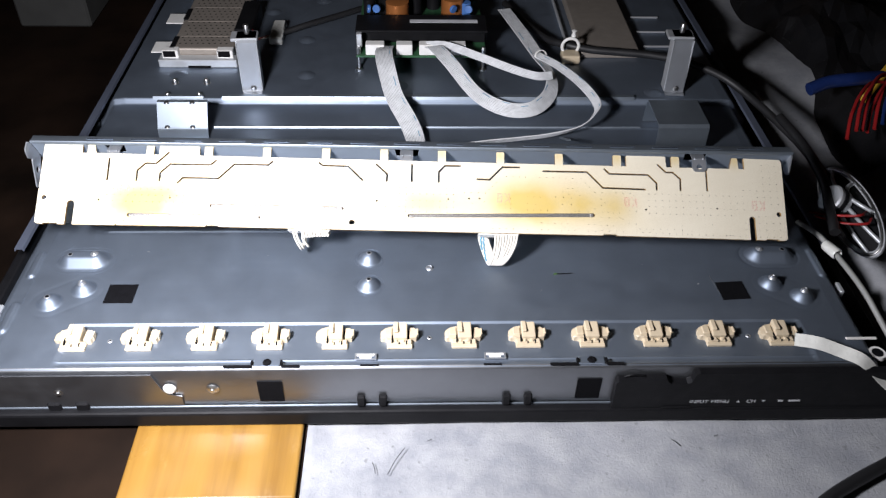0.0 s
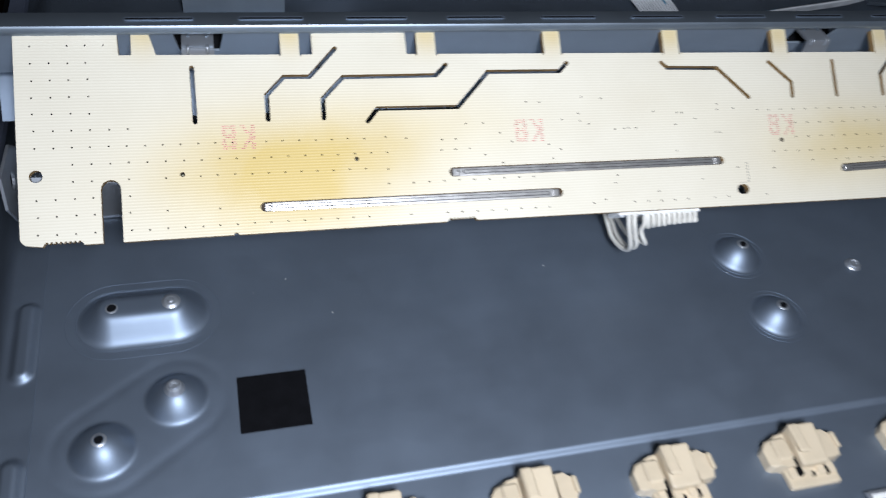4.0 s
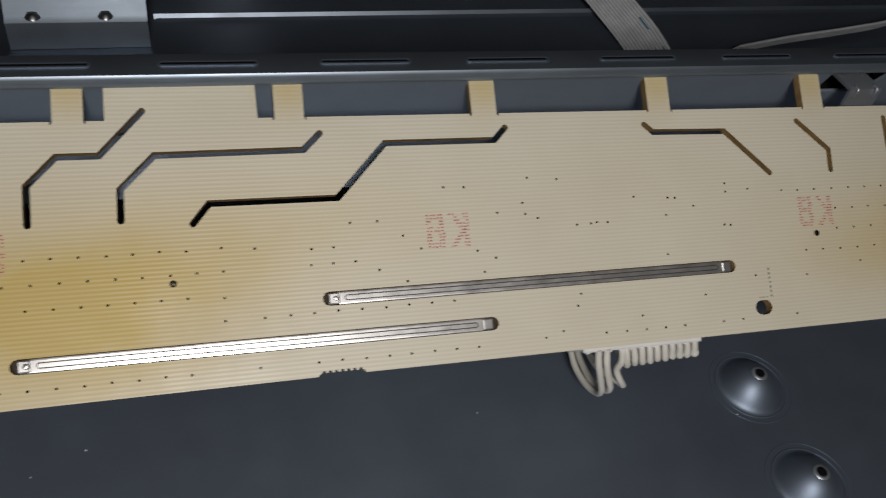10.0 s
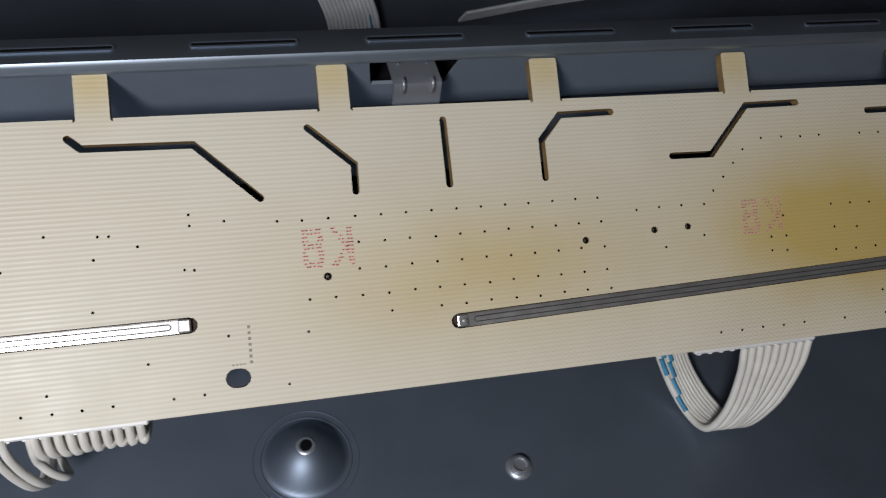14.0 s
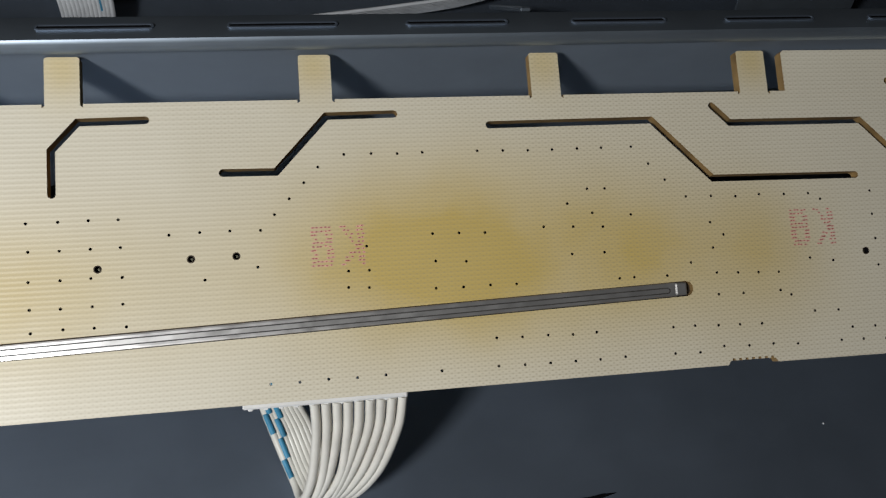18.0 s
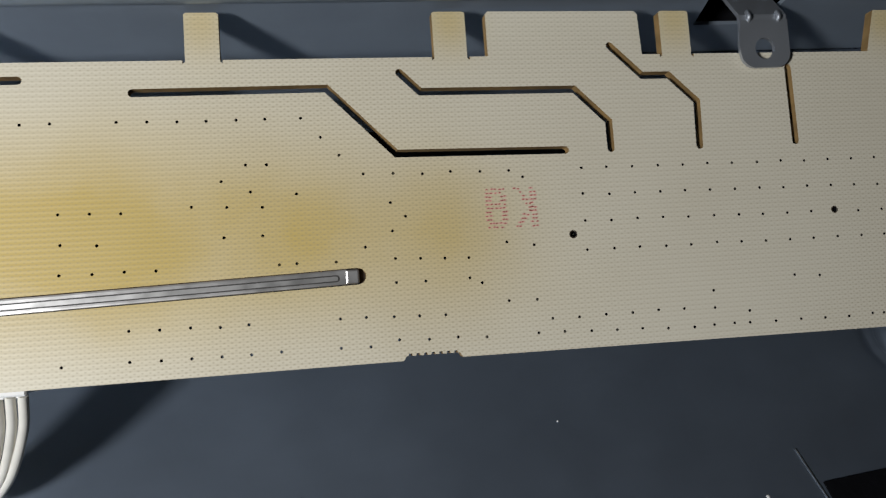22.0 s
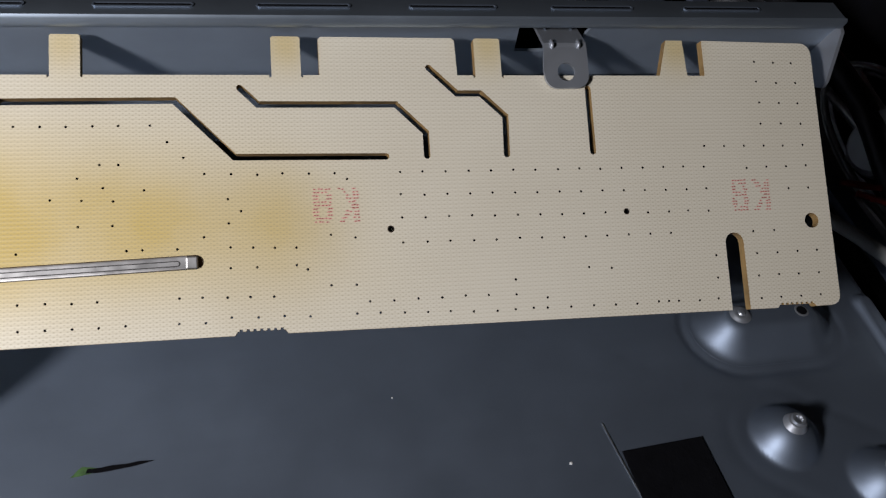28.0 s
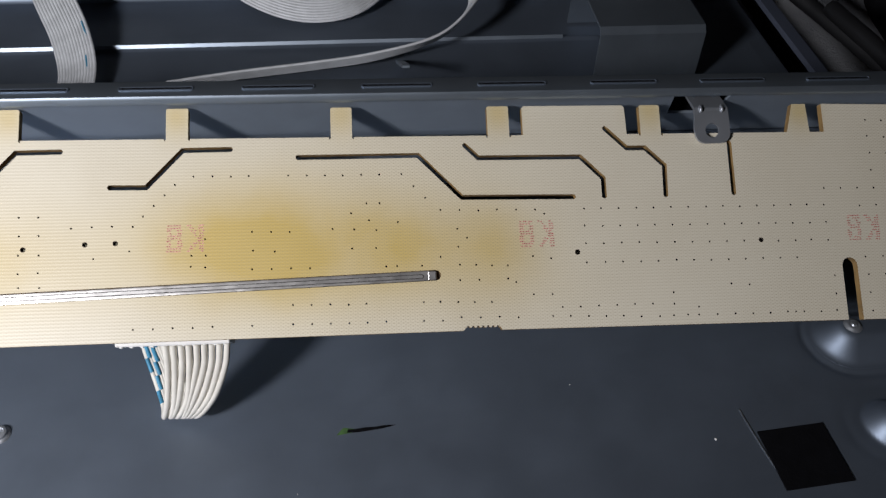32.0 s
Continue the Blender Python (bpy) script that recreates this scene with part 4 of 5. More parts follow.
def rows():
    """Rows of drilled holes: first and last place, how many."""
    R = []

    def row(u0, v0, u1, v1, n):
        R.extend((u0 + (u1 - u0) * k / max(1, n - 1), v0 + (v1 - v0) * k / max(1, n - 1)) for k in range(n))

    # from the close grid at one end, past the middle, to the plain end
    row(-203.4, 28.4, -203.4, 28.4, 1)
    row(-196.0, 28.6, -188.6, 28.7, 3)
    row(-203.4, 24.7, -192.3, 24.7, 4)
    row(-203.3, 20.8, -192.1, 21.1, 4)
    row(-203.3, 17.1, -192.1, 17.2, 4)
    row(-203.3, 13.5, -192.0, 13.4, 4)
    row(-203.2, 9.8, -184.4, 9.8, 6)
    row(-203.2, 6.0, -132.9, 6.2, 20)
    row(-127.7, 6.3, -122.9, 5.9, 2)
    row(-114.2, 5.3, -110.8, 5.4, 2)
    row(-195.8, 2.3, -127.7, 2.7, 19)
    row(-114.5, 2.8, -107.5, 3.0, 3)
    row(-195.8, -1.4, -192.1, -1.4, 2)
    row(-184.5, -1.3, -177.0, -1.4, 2)
    row(-169.7, -1.2, -133.0, -1.0, 11)
    row(-127.7, -1.3, -127.7, -1.3, 1)
    row(-203.1, -5.2, -191.9, -5.1, 4)
    row(-184.5, -5.0, -184.7, -8.6, 2)
    row(-127.8, -4.7, -127.8, -4.7, 1)
    row(-121.9, -4.7, -92.1, -4.5, 9)
    row(-131.8, -7.4, -130.0, -10.2, 2)
    row(-203.0, -8.8, -191.8, -8.7, 4)
    row(-177.0, -8.6, -166.0, -8.6, 2)
    row(-203.1, -12.5, -191.9, -12.6, 4)
    row(-184.5, -12.5, -133.0, -12.2, 15)
    row(-123.2, -12.1, -123.2, -12.1, 1)
    row(-114.4, -12.2, -88.7, -12.2, 8)
    row(-108.0, 9.1, -103.6, 9.1, 2)
    row(-99.5, 6.6, -96.8, 4.3, 2)
    row(-103.8, 1.3, -99.4, -0.8, 2)
    row(-92.1, 14.1, -88.6, 13.9, 2)
    row(-77.4, 15.2, -72.1, 14.7, 2)
    row(-83.3, 9.5, -78.7, 10.7, 2)
    row(-78.3, 9.0, -76.2, 8.2, 2)
    row(-87.2, 3.4, -84.3, 2.0, 2)
    row(-104.1, 1.2, -99.5, -0.8, 2)
    row(-69.2, 6.7, -65.5, 6.9, 2)
    row(-86.5, -0.2, -86.5, -0.2, 1)
    row(-51.4, 10.5, -51.4, 10.5, 1)
    row(-72.1, 14.6, -72.1, 14.6, 1)
    row(-57.9, 11.0, -50.0, 10.4, 2)
    row(-46.5, 8.7, -52.2, 7.4, 2)
    row(-39.7, 12.6, -39.7, 11.0, 2)
    row(-35.1, 11.4, -35.1, 11.4, 1)
    row(-28.0, 10.8, -24.5, 10.7, 2)
    row(-69.5, 6.6, -63.5, 6.8, 3)
    row(-40.8, 5.1, -39.5, 5.1, 2)
    row(-52.7, 0.5, -52.7, 0.5, 1)
    row(-46.4, -7.1, -46.4, -7.1, 1)
    row(-35.8, -4.3, -35.8, -4.3, 1)
    row(-20.7, 10.7, 20.5, 10.8, 12)
    row(-16.8, 7.0, 20.7, 7.1, 11)
    row(-17.0, 3.2, 20.8, 3.3, 11)
    row(-24.4, -0.6, 20.8, -0.3, 13)
    row(-13.0, -3.2, -13.0, -3.2, 1)
    row(-5.6, -3.2, 21.1, -3.1, 8)
    row(-25.0, -5.0, -28.2, -11.8, 2)
    row(26.7, 8.5, 38.5, 8.6, 4)
    row(40.4, 10.6, 46.5, 16.9, 4)
    row(31.1, 2.2, 37.9, 3.6, 2)
    row(-66.0, -12.0, -51.1, -12.0, 5)
    row(-43.4, -12.0, -39.5, -11.9, 2)
    row(-70.7, -7.0, -69.9, -5.1, 2)
    row(-59.0, -9.7, -59.0, -9.7, 1)
    row(-76.9, -11.9, -73.7, -11.0, 2)
    row(50.2, 18.5, 61.1, 18.5, 4)
    row(69.0, 18.4, 87.4, 18.3, 6)
    row(92.1, 18.4, 96.8, 13.2, 3)
    row(52.6, 2.3, 52.5, 0.0, 2)
    row(49.8, 2.4, 49.7, 0.1, 2)
    row(52.5, 5.7, 52.5, 5.7, 1)
    row(61.7, 6.9, 69.1, 6.8, 3)
    row(61.9, 3.1, 66.2, 2.9, 2)
    row(61.7, -0.6, 73.1, -0.8, 4)
    row(77.7, 7.2, 86.5, 6.8, 3)
    row(81.5, 3.0, 86.5, 3.0, 2)
    row(84.6, 12.4, 87.3, 12.4, 2)
    row(81.5, 10.4, 85.1, 8.9, 2)
    row(91.1, 8.3, 91.1, 8.3, 1)
    row(88.2, -0.8, 90.5, -0.8, 2)
    row(95.6, -0.9, 99.4, 0.9, 2)
    row(74.9, -4.5, 80.5, -4.4, 2)
    row(88.0, -4.6, 91.8, -4.6, 2)
    row(69.6, -8.1, 84.2, -8.3, 5)
    row(38.9, -11.9, 54.0, -11.9, 5)
    row(61.7, -11.9, 61.7, -11.9, 1)
    row(69.6, -11.9, 88.0, -12.1, 6)
    row(103.2, 6.6, 105.0, 4.8, 2)
    row(103.3, 2.9, 103.3, 2.9, 1)
    row(99.8, 10.5, 119.6, 10.4, 6)
    row(121.5, 9.3, 121.5, 9.3, 1)
    row(103.4, -0.8, 113.2, -1.3, 4)
    row(103.3, -4.0, 107.2, -4.0, 2)
    row(113.2, -4.0, 114.8, -4.7, 2)
    row(95.6, -8.3, 109.6, -8.7, 5)
    row(95.5, -12.1, 99.4, -12.2, 2)
    row(103.2, -11.6, 114.9, -12.0, 4)
    row(130.0, 10.3, 183.2, 10.1, 15)
    row(130.0, 6.6, 183.3, 6.2, 15)
    row(130.0, 2.9, 164.5, 2.6, 10)
    row(172.1, 2.5, 183.2, 2.4, 4)
    row(130.0, -1.1, 175.9, -1.3, 13)
    row(160.7, -6.5, 164.7, -6.6, 2)
    row(148.0, -8.0, 147.9, -10.3, 2)
    row(153.1, -11.1, 153.0, -12.7, 2)
    row(124.2, -10.2, 143.3, -10.2, 6)
    row(122.0, -12.0, 140.7, -12.6, 6)
    row(144.6, -12.7, 150.7, -12.7, 3)
    row(157.1, -12.8, 168.6, -12.9, 4)
    row(172.4, -12.7, 176.1, -12.8, 3)
    row(179.8, -12.9, 183.4, -12.8, 2)
    row(118.6, 0.5, 122.4, -0.1, 2)
    row(118.4, -7.4, 122.3, -7.5, 2)
    row(114.8, -4.8, 113.2, -4.0, 2)
    row(195.1, 29.0, 202.5, 28.8, 3)
    row(195.1, 25.3, 202.7, 25.0, 3)
    row(195.2, 21.5, 202.8, 21.3, 3)
    row(195.1, 17.6, 202.9, 17.6, 3)
    row(183.6, 13.8, 202.8, 13.6, 6)
    row(191.4, 9.8, 202.9, 9.9, 4)
    row(199.0, 5.9, 202.9, 5.9, 2)
    row(191.6, -5.4, 203.1, -5.3, 4)
    row(191.4, -9.2, 203.0, -9.3, 4)
    row(191.4, -13.2, 202.8, -13.1, 4)
    row(191.3, -1.6, 195.3, -1.5, 2)
    row(183.9, -5.4, 183.6, -13.0, 3)
    g = np.random.default_rng(11)
    return [(u + g.normal(0, 0.05), v + g.normal(0, 0.05)) for u, v in R]


ROUND = ((-203.1, 0.0, 1.35), (202.8, 0.0, 1.35), (-173.5, -0.7, 0.5), (-134.9, 1.4, 0.5), (-21.6, 2.5, 0.55), (17.8, 4.4, 0.5), (29.4, 5.1, 0.5), (35.2, 5.2, 0.5), (128.1, 1.1, 0.55), (168.2, 2.7, 0.5))


def inside_any(u, v, loops, gap=0.5):
    for loop in loops:
        us, vs = [p[0] for p in loop], [p[1] for p in loop]
        if min(us) - gap < u < max(us) + gap and min(vs) - gap < v < max(vs) + gap:
            c = False
            for (ax, ay), (bx, by) in zip(loop, loop[1:] + loop[:1]):
                if (ay > v) != (by > v) and u < (bx - ax) * (v - ay) / (by - ay) + ax:
                    c = not c
                d = Vector((bx - ax, by - ay))
                t = max(0, min(1, ((u - ax) * d.x + (v - ay) * d.y) / max(1e-9, d.length_squared)))
                if (Vector((ax, ay)) + d * t - Vector((u, v))).length < gap:
                    return True
            if c:
                return True
    return False


def make_board():
    outline = board_outline()
    oval = stadium(-35.3, -34.5, -10.2, 1.3, 6)
    big = board_slots() + bus_slots() + [circle(u, v, r if r > 1 else 0.8 * r, 16) for u, v, r in ROUND] + [oval]
    vias, kept = [], []
    for u, v in rows():
        if v > foot(u) + 0.7 and not inside_any(u, v, big, 0.55) and all((u - a) ** 2 + (v - b) ** 2 > 0.7 for a, b in kept):
            kept.append((u, v))
            vias.append(circle(u, v, 0.21, 7))
    bm = plate_with_holes(bmesh.new(), outline, big + vias, -1.6, 0.0)
    bmesh.ops.recalc_face_normals(bm, faces=bm.faces)
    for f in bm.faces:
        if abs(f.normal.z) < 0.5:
            # Small wall faces, mostly vias, go near-black to paint the shade inside.
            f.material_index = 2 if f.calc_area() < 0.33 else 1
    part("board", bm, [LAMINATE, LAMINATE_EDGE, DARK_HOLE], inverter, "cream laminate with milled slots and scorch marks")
    for u, v, r in ROUND[2:]:
        part("hole_burr", lathe(bmesh.new(), [(r * 0.8, 0.01), (r * 0.8 + 0.1, 0.02), (r * 0.8 + 0.14, 0.0)], (u, v, 0), 14), CHAR, inverter)
        part("pin_tip", lathe(bmesh.new(), [(0, -0.5), (r * 0.42, -0.55), (r * 0.5, -0.7), (r * 0.5, -1.5)], (u, v, 0), 12), PIN_TIP, inverter, "clipped pin inside a drilled hole")


make_board()


def busbars():
    for a, b, va, vb in BUSES:
        bm = bmesh.new()
        prof = [(-1.02, -0.9), (1.02, -0.9), (1.02, -0.34), (0.94, -0.22), (0.76, -0.20), (-0.76, -0.20), (-0.94, -0.22), (-1.02, -0.34)]
        sweep(bm, [(a + 2.4, va, 0), (b - 2.4, vb, 0)], prof, side=Vector((0, 1, 0)))
        bar = part("busbar", bm, TIN, inverter, "tinned metal strip set in a milled slot")
        long = b - a - 7.6
        turn = at(a + 3.8, va + (vb - va) * 0.02, -0.155, 0, 0, math.degrees(math.atan2(vb - va, b - a)))
        # A flat dark loop marks the line along the bar.
        part("seam", plate_with_holes(bmesh.new(), stadium(0, long, 0, 0.46, 6), [stadium(0, long, 0, 0.30, 6)], -0.2, 0.0), SEAM, bar, "thin dark seam", m=turn)
        part("bead", plate_with_holes(bmesh.new(), stadium(0, long, 0, 0.29, 6), [], -0.2, 0.05), TIN, bar, m=turn)
        for u, v, s in ((a, va, 1), (b, vb, -1)):
            bm = box(bmesh.new(), min(u + 0.8 * s, u + 2.6 * s), max(u + 0.8 * s, u + 2.6 * s), v - 0.95, v + 0.95, -0.9, -0.06, bevel=0.25, seg=2)
            if s > 0:
                lathe(bm, [(0, 0.16), (0.28, 0.13), (0.5, 0)], (u + 2.0 * s, v, -0.10), 12)
            part("bar_end", bm, TIN, bar)
            # Dark brown floor in the open notch beyond the bar's end.
            part("notch_floor", boxed(u + 0.05, u + 0.8, v - 0.95, v + 0.95, -1.3, -0.9) if s > 0 else boxed(u - 0.8, u - 0.05, v - 0.95, v + 0.95, -1.3, -0.9), CHAR, bar)


busbars()


def stamp(u, v):
    """A faint red dotted mark, two blocks of short dashes, printed on the laminate."""
    g = np.random.default_rng(int(u * 10) % 997)
    dots = []
    for k in range(11):
        y = -2.5 + 0.5 * k
        bar = k in (0, 1, 5, 6, 9, 10)
        dots += [(x, y) for x in ((-2.9, -2.4, -1.9, -1.4, -0.9) if bar else (-3.05, -2.65, -1.15, -0.75))]
        x = 0.5 + 1.7 * (1 - abs(k - 5) / 5)
        dots += [(2.55, y), (3.0, y), (x, y), (x + 0.42, y)]
    dots = [(1.13 * x + g.normal(0, 0.06), 1.04 * y + g.normal(0, 0.03)) for x, y in dots if g.random() > 0.06]

    def patch(w, h, z):
        bm = bmesh.new()
        for x, y in dots:
            q = g.uniform(0.7, 1.2)
            bm.faces.new([bm.verts.new((u + x + a * w * q, v + y + b * h, z)) for a, b in ((-1, -0.6), (0, -1), (1, -0.6), (1, 0.6), (0, 1), (-1, 0.6))])
        return bm

    mark = part("red_stamp", patch(0.26, 0.14, 0.02), PINK_INK, inverter, "faint red dotted stamp mark")
    part("ink_dots", patch(0.12, 0.075, 0.04), RED_INK, mark)


for u, v in ((-161.0, 7.3), (-92.0, 7.0), (-21.2, 6.6), (48.6, 5.9), (119.7, 5.2), (191.6, 4.9)):
    stamp(u, v)
bm = bmesh.new()
for k in range(7):
    box(bm, -33.2, -32.8, -8.4 + k * 0.8, -8.0 + k * 0.8, 0, 0.02)
for k in range(4):
    box(bm, -35.6 + k * 0.5, -35.3 + k * 0.5, -8.5, -8.3, 0, 0.02)
part("print_bars", bm, GREY_INK, inverter)


def connector(u0, u1):
    """A white header on the component side, its rim showing below the board's foot."""
    v = foot((u0 + u1) / 2)
    bm = box(bmesh.new(), u0, u1, v - 0.9, v + 0.5, -2.6, -1.7, bevel=0.2)
    box(bm, u0, u1, v - 0.6, v + 0.6, -8.5, -2.5, bevel=0.2)
    n = int((u1 - u0) / 1.9)
    c = part("connector", bm, WHITE_PLASTIC, inverter, "white wire connector at the board's foot")
    for k in range(n):
        x = u0 + (u1 - u0) * (k + 0.5) / n
        part("crimp", boxed(x - 0.32, x + 0.32, v - 1.15, v - 0.7, -3.0, -2.2, bevel=0.1), WHITE_PLASTIC, c)
    return v


VA = connector(-69.8, -47.1)
VB = connector(35.0, 57.0)


def to_world(u, v, n):
    return BOARD @ Vector((u * MM, v * MM, n * MM)) / MM


# the looped leads under each connector run back below the board
def lead_bundle():
    t = thing("wire_loop", "loop of white stranded leads hanging from the board's foot", "wires")
    g = np.random.default_rng(5)
    for k, u in enumerate(np.linspace(44.4, 56.4, 9)):
        p0 = to_world(u, VB - 0.8, -2.6)
        d = g.normal(0, 0.25, 3)
        x, y = p0.x, p0.y
        back = to_world(44.4, VB - 0.8, -2.6).x + 0.42 * k * 1.5 - 8.6
        pts = [p0, p0 + Vector((-0.1 - 0.10 * k, -2.4, -4.4)), p0 + Vector((-0.9 - 0.40 * k + d[0], -5.2, -11.0)), Vector((x - 2.4 - 0.78 * k + d[1], y - 5.6, 3.2 + 0.3 * d[2])),
               Vector(((x - 4.0 - 0.9 * k + back + 5) / 2, y - 1.4 + 0.2 * k, 1.0 + 0.1 * k)), Vector((back + 2.6, y + 4.6 + 0.25 * k, 3.6)), Vector((back + 0.6, y + 10.0, 9.0)), Vector((back, y + 16.0, 18.0)), Vector((back, y + 25, 24.0))]
        lead = part("lead", tube(bmesh.new(), pts, 0.66, 8, 7), WHITE_WIRE, t, smooth=70)
        if k < 5:
            line = [q + Vector((0, -0.42, 0.30)) for q in spline(pts, 7)]
            for j in range(29 + 3 * k, 54, 7):
                part("blue_print", tube(bmesh.new(), line[j:j + 4], 0.46, 8, 1, soft=False), BLUE_INK, lead, "blue printed dash on the lead", smooth=70)
    t2 = thing("wire_loop", "tight curl of white leads under the board's foot", "wires")
    # two leads sag in a round loop and run back under the board, a third is kinked beside them
    for k in range(2):
        x = 1.55 * k
        pts = [Vector(q) for q in ((-75.2 + x, 66.2, 22.0), (-74.9 + x, 65.0, 19.4), (-73.8 + x, 64.1, 15.8), (-72.5 + x, 64.0, 12.0 + 0.4 * k), (-71.8 + 0.9 * x, 65.6, 8.6 + 0.7 * k), (-72.0 + 0.7 * x, 69.0, 6.4 + 0.7 * k),
                                   (-72.0 + 0.7 * x, 73.8, 5.2 + k), (-71.6 + 0.6 * x, 78.0, 5.6 + k), (-71.0 + x, 90.0, 8.0))]
        part("lead", tube(bmesh.new(), pts, 0.62, 8, 7), WHITE_WIRE, t2, smooth=70)
    pts = [Vector(q) for q in ((-70.4, 66.4, 21.2), (-70.3, 65.2, 19.0), (-70.4, 65.2, 16.4), (-69.3, 64.6, 14.0), (-68.0, 64.6, 11.9), (-67.7, 65.6, 10.8), (-68.5, 67.2, 10.6), (-70.0, 72.0, 9.0), (-70.5, 86.0, 9.0))]
    part("lead", tube(bmesh.new(), pts, 0.62, 8, 7), WHITE_WIRE, t2, smooth=70)
    for k, u in enumerate(np.linspace(-61.6, -48.3, 10)):
        p0 = to_world(u, VA - 0.4, -2.4)
        d = g.normal(0, 0.12, 3)
        w = 1.0 - 0.055 * k
        pts = [p0, p0 + Vector((0.1, -0.9, -0.9)), p0 + Vector((0.35 * w, -1.5 + d[0], -2.3)), p0 + Vector((0.9 * w, -1.3 + d[1], -3.9 * w)), p0 + Vector((1.3 * w, 0.4, -5.0 * w)), p0 + Vector((1.3 * w, 3.4, -5.0 * w)), p0 + Vector((1.0, 12.0, -3.0))]
        part("lead", tube(bmesh.new(), pts, 0.62, 8, 7), WHITE_WIRE, t2, smooth=70)


lead_bundle()

# ---- the tray behind the board ----
tray = thing("shield_tray", "folded blue-grey steel tray leaning behind the circuit board", "metal tray", m=BOARD @ at(0, -0.9, 0, 0, 0, 0.62))


CLIPS = ((-171.9, -164.9, 0), (-9.2, -2.0, 0), (155.9, 163.4, 1))


def tray_body():
    part("foot_flange", sheet(bmesh.new(), [(20.6, -18.8), (30.7, -16.6), (31.2, -16.0)], -213.5, 213.0, 0.6), PLATE_STEEL, tray, smooth=50)
    upright = Matrix(((1, 0, 0, 0), (0, 0.158, -0.987, 32.1 * MM), (0, 0.987, 0.158, -11.0 * MM), (0, 0, 0, 1)))
    openings = [[(a - p, 3.7), (b + q, 3.7), (b + q + 1.2, 12.3), (a - p - 1.2, 12.3)] for (a, b, _), (p, q) in zip(CLIPS, ((0.7, 1.2), (2.2, 2.5), (2.6, 0.6)))]
    part("wall", plate_with_holes(bmesh.new(), [(-213.5, -5), (213, -5), (213, 12.36), (-213.5, 12.36)], openings, -0.6, 0.0), WALL_ZINC, tray, m=upright)
    part("top_flange", sheet(bmesh.new(), [(34.05, 1.2), (34.25, 1.85), (34.8, 2.1), (38.5, -0.3), (38.7, -0.9)], -213.5, 213.0, 0.6), TRAY_STEEL, tray, smooth=50)
    part("edge", sheet(bmesh.new(), [(34.2, 1.95), (34.42, 2.4), (34.9, 2.55)], -213.8, 213.4, 0.25), TRAY_STEEL, tray, "bent edge of the tray", smooth=60)
    for k in range(18):
        u = -183.7 + 24.38 * k
        if u + 15 > 212:
            break
        m = at(u, 37.0, 1.35, -33, 0, 0)
        slot = part("flange_slot", plate_with_holes(bmesh.new(), stadium(0.7, 14.4, 0, 0.62, 5), [stadium(0.7, 14.4, 0, 0.34, 5)], 0, 0.2), PLATE_STEEL, tray, m=m)
        # Dark strip colours in the shade of the slot.
        part("slot_floor", boxed(0.5, 14.6, -0.35, 0.35, 0.02, 0.08), DARK_HOLE, slot)
    # end flaps
    def flap(outline, holes, u):
        m = Matrix(((0, 0, 1, u * MM), (1, 0, 0, 0), (0, 1, 0, 0), (0, 0, 0, 1)))
        part("end_flap", plate_with_holes(bmesh.new(), outline, holes, 0, 0.7), MID_STEEL, tray, "grey end flap of the tray", m=m)

    flap([(33.7, 1.2), (33.4, 5.0), (32.6, 5.7), (28.6, 6.1), (27.4, 5.2), (25.1, 1.5), (26.1, -2.6), (28.2, -7.0), (31.9, -10.6)], [], -214.2)
    flap([(27.3, -4.0), (26.2, -3.0), (25.0, -3.4), (13.4, -12.2), (13.0, -13.2), (14.2, -14.0), (20.5, -14.4), (31.6, -11.4)], [circle(22.8, -10.4, 2.0, 16)], -214.1)
    flap([(34.2, 1.4), (32.6, 1.6), (25.4, -4.2), (24.6, -5.6), (26.0, -9.0), (31.8, -11.2)], [], 212.6)
    for u, w in ((-211.2, 0.5), (-210.2, 0.4), (-209.0, 0.5)):
        part("print_bar", boxed(-w, w, -1.2, 1.2, 0, 0.03), GREY_INK, tray, m=at(u, 33.15, -5.5, -99, 0, 0))


tray_body()
part("corner_tab", boxed(-207, -199.5, -4, 4, -5, -4.2, bevel=0.2), MID_STEEL, tray, "small grey tab behind the board's corner hole")


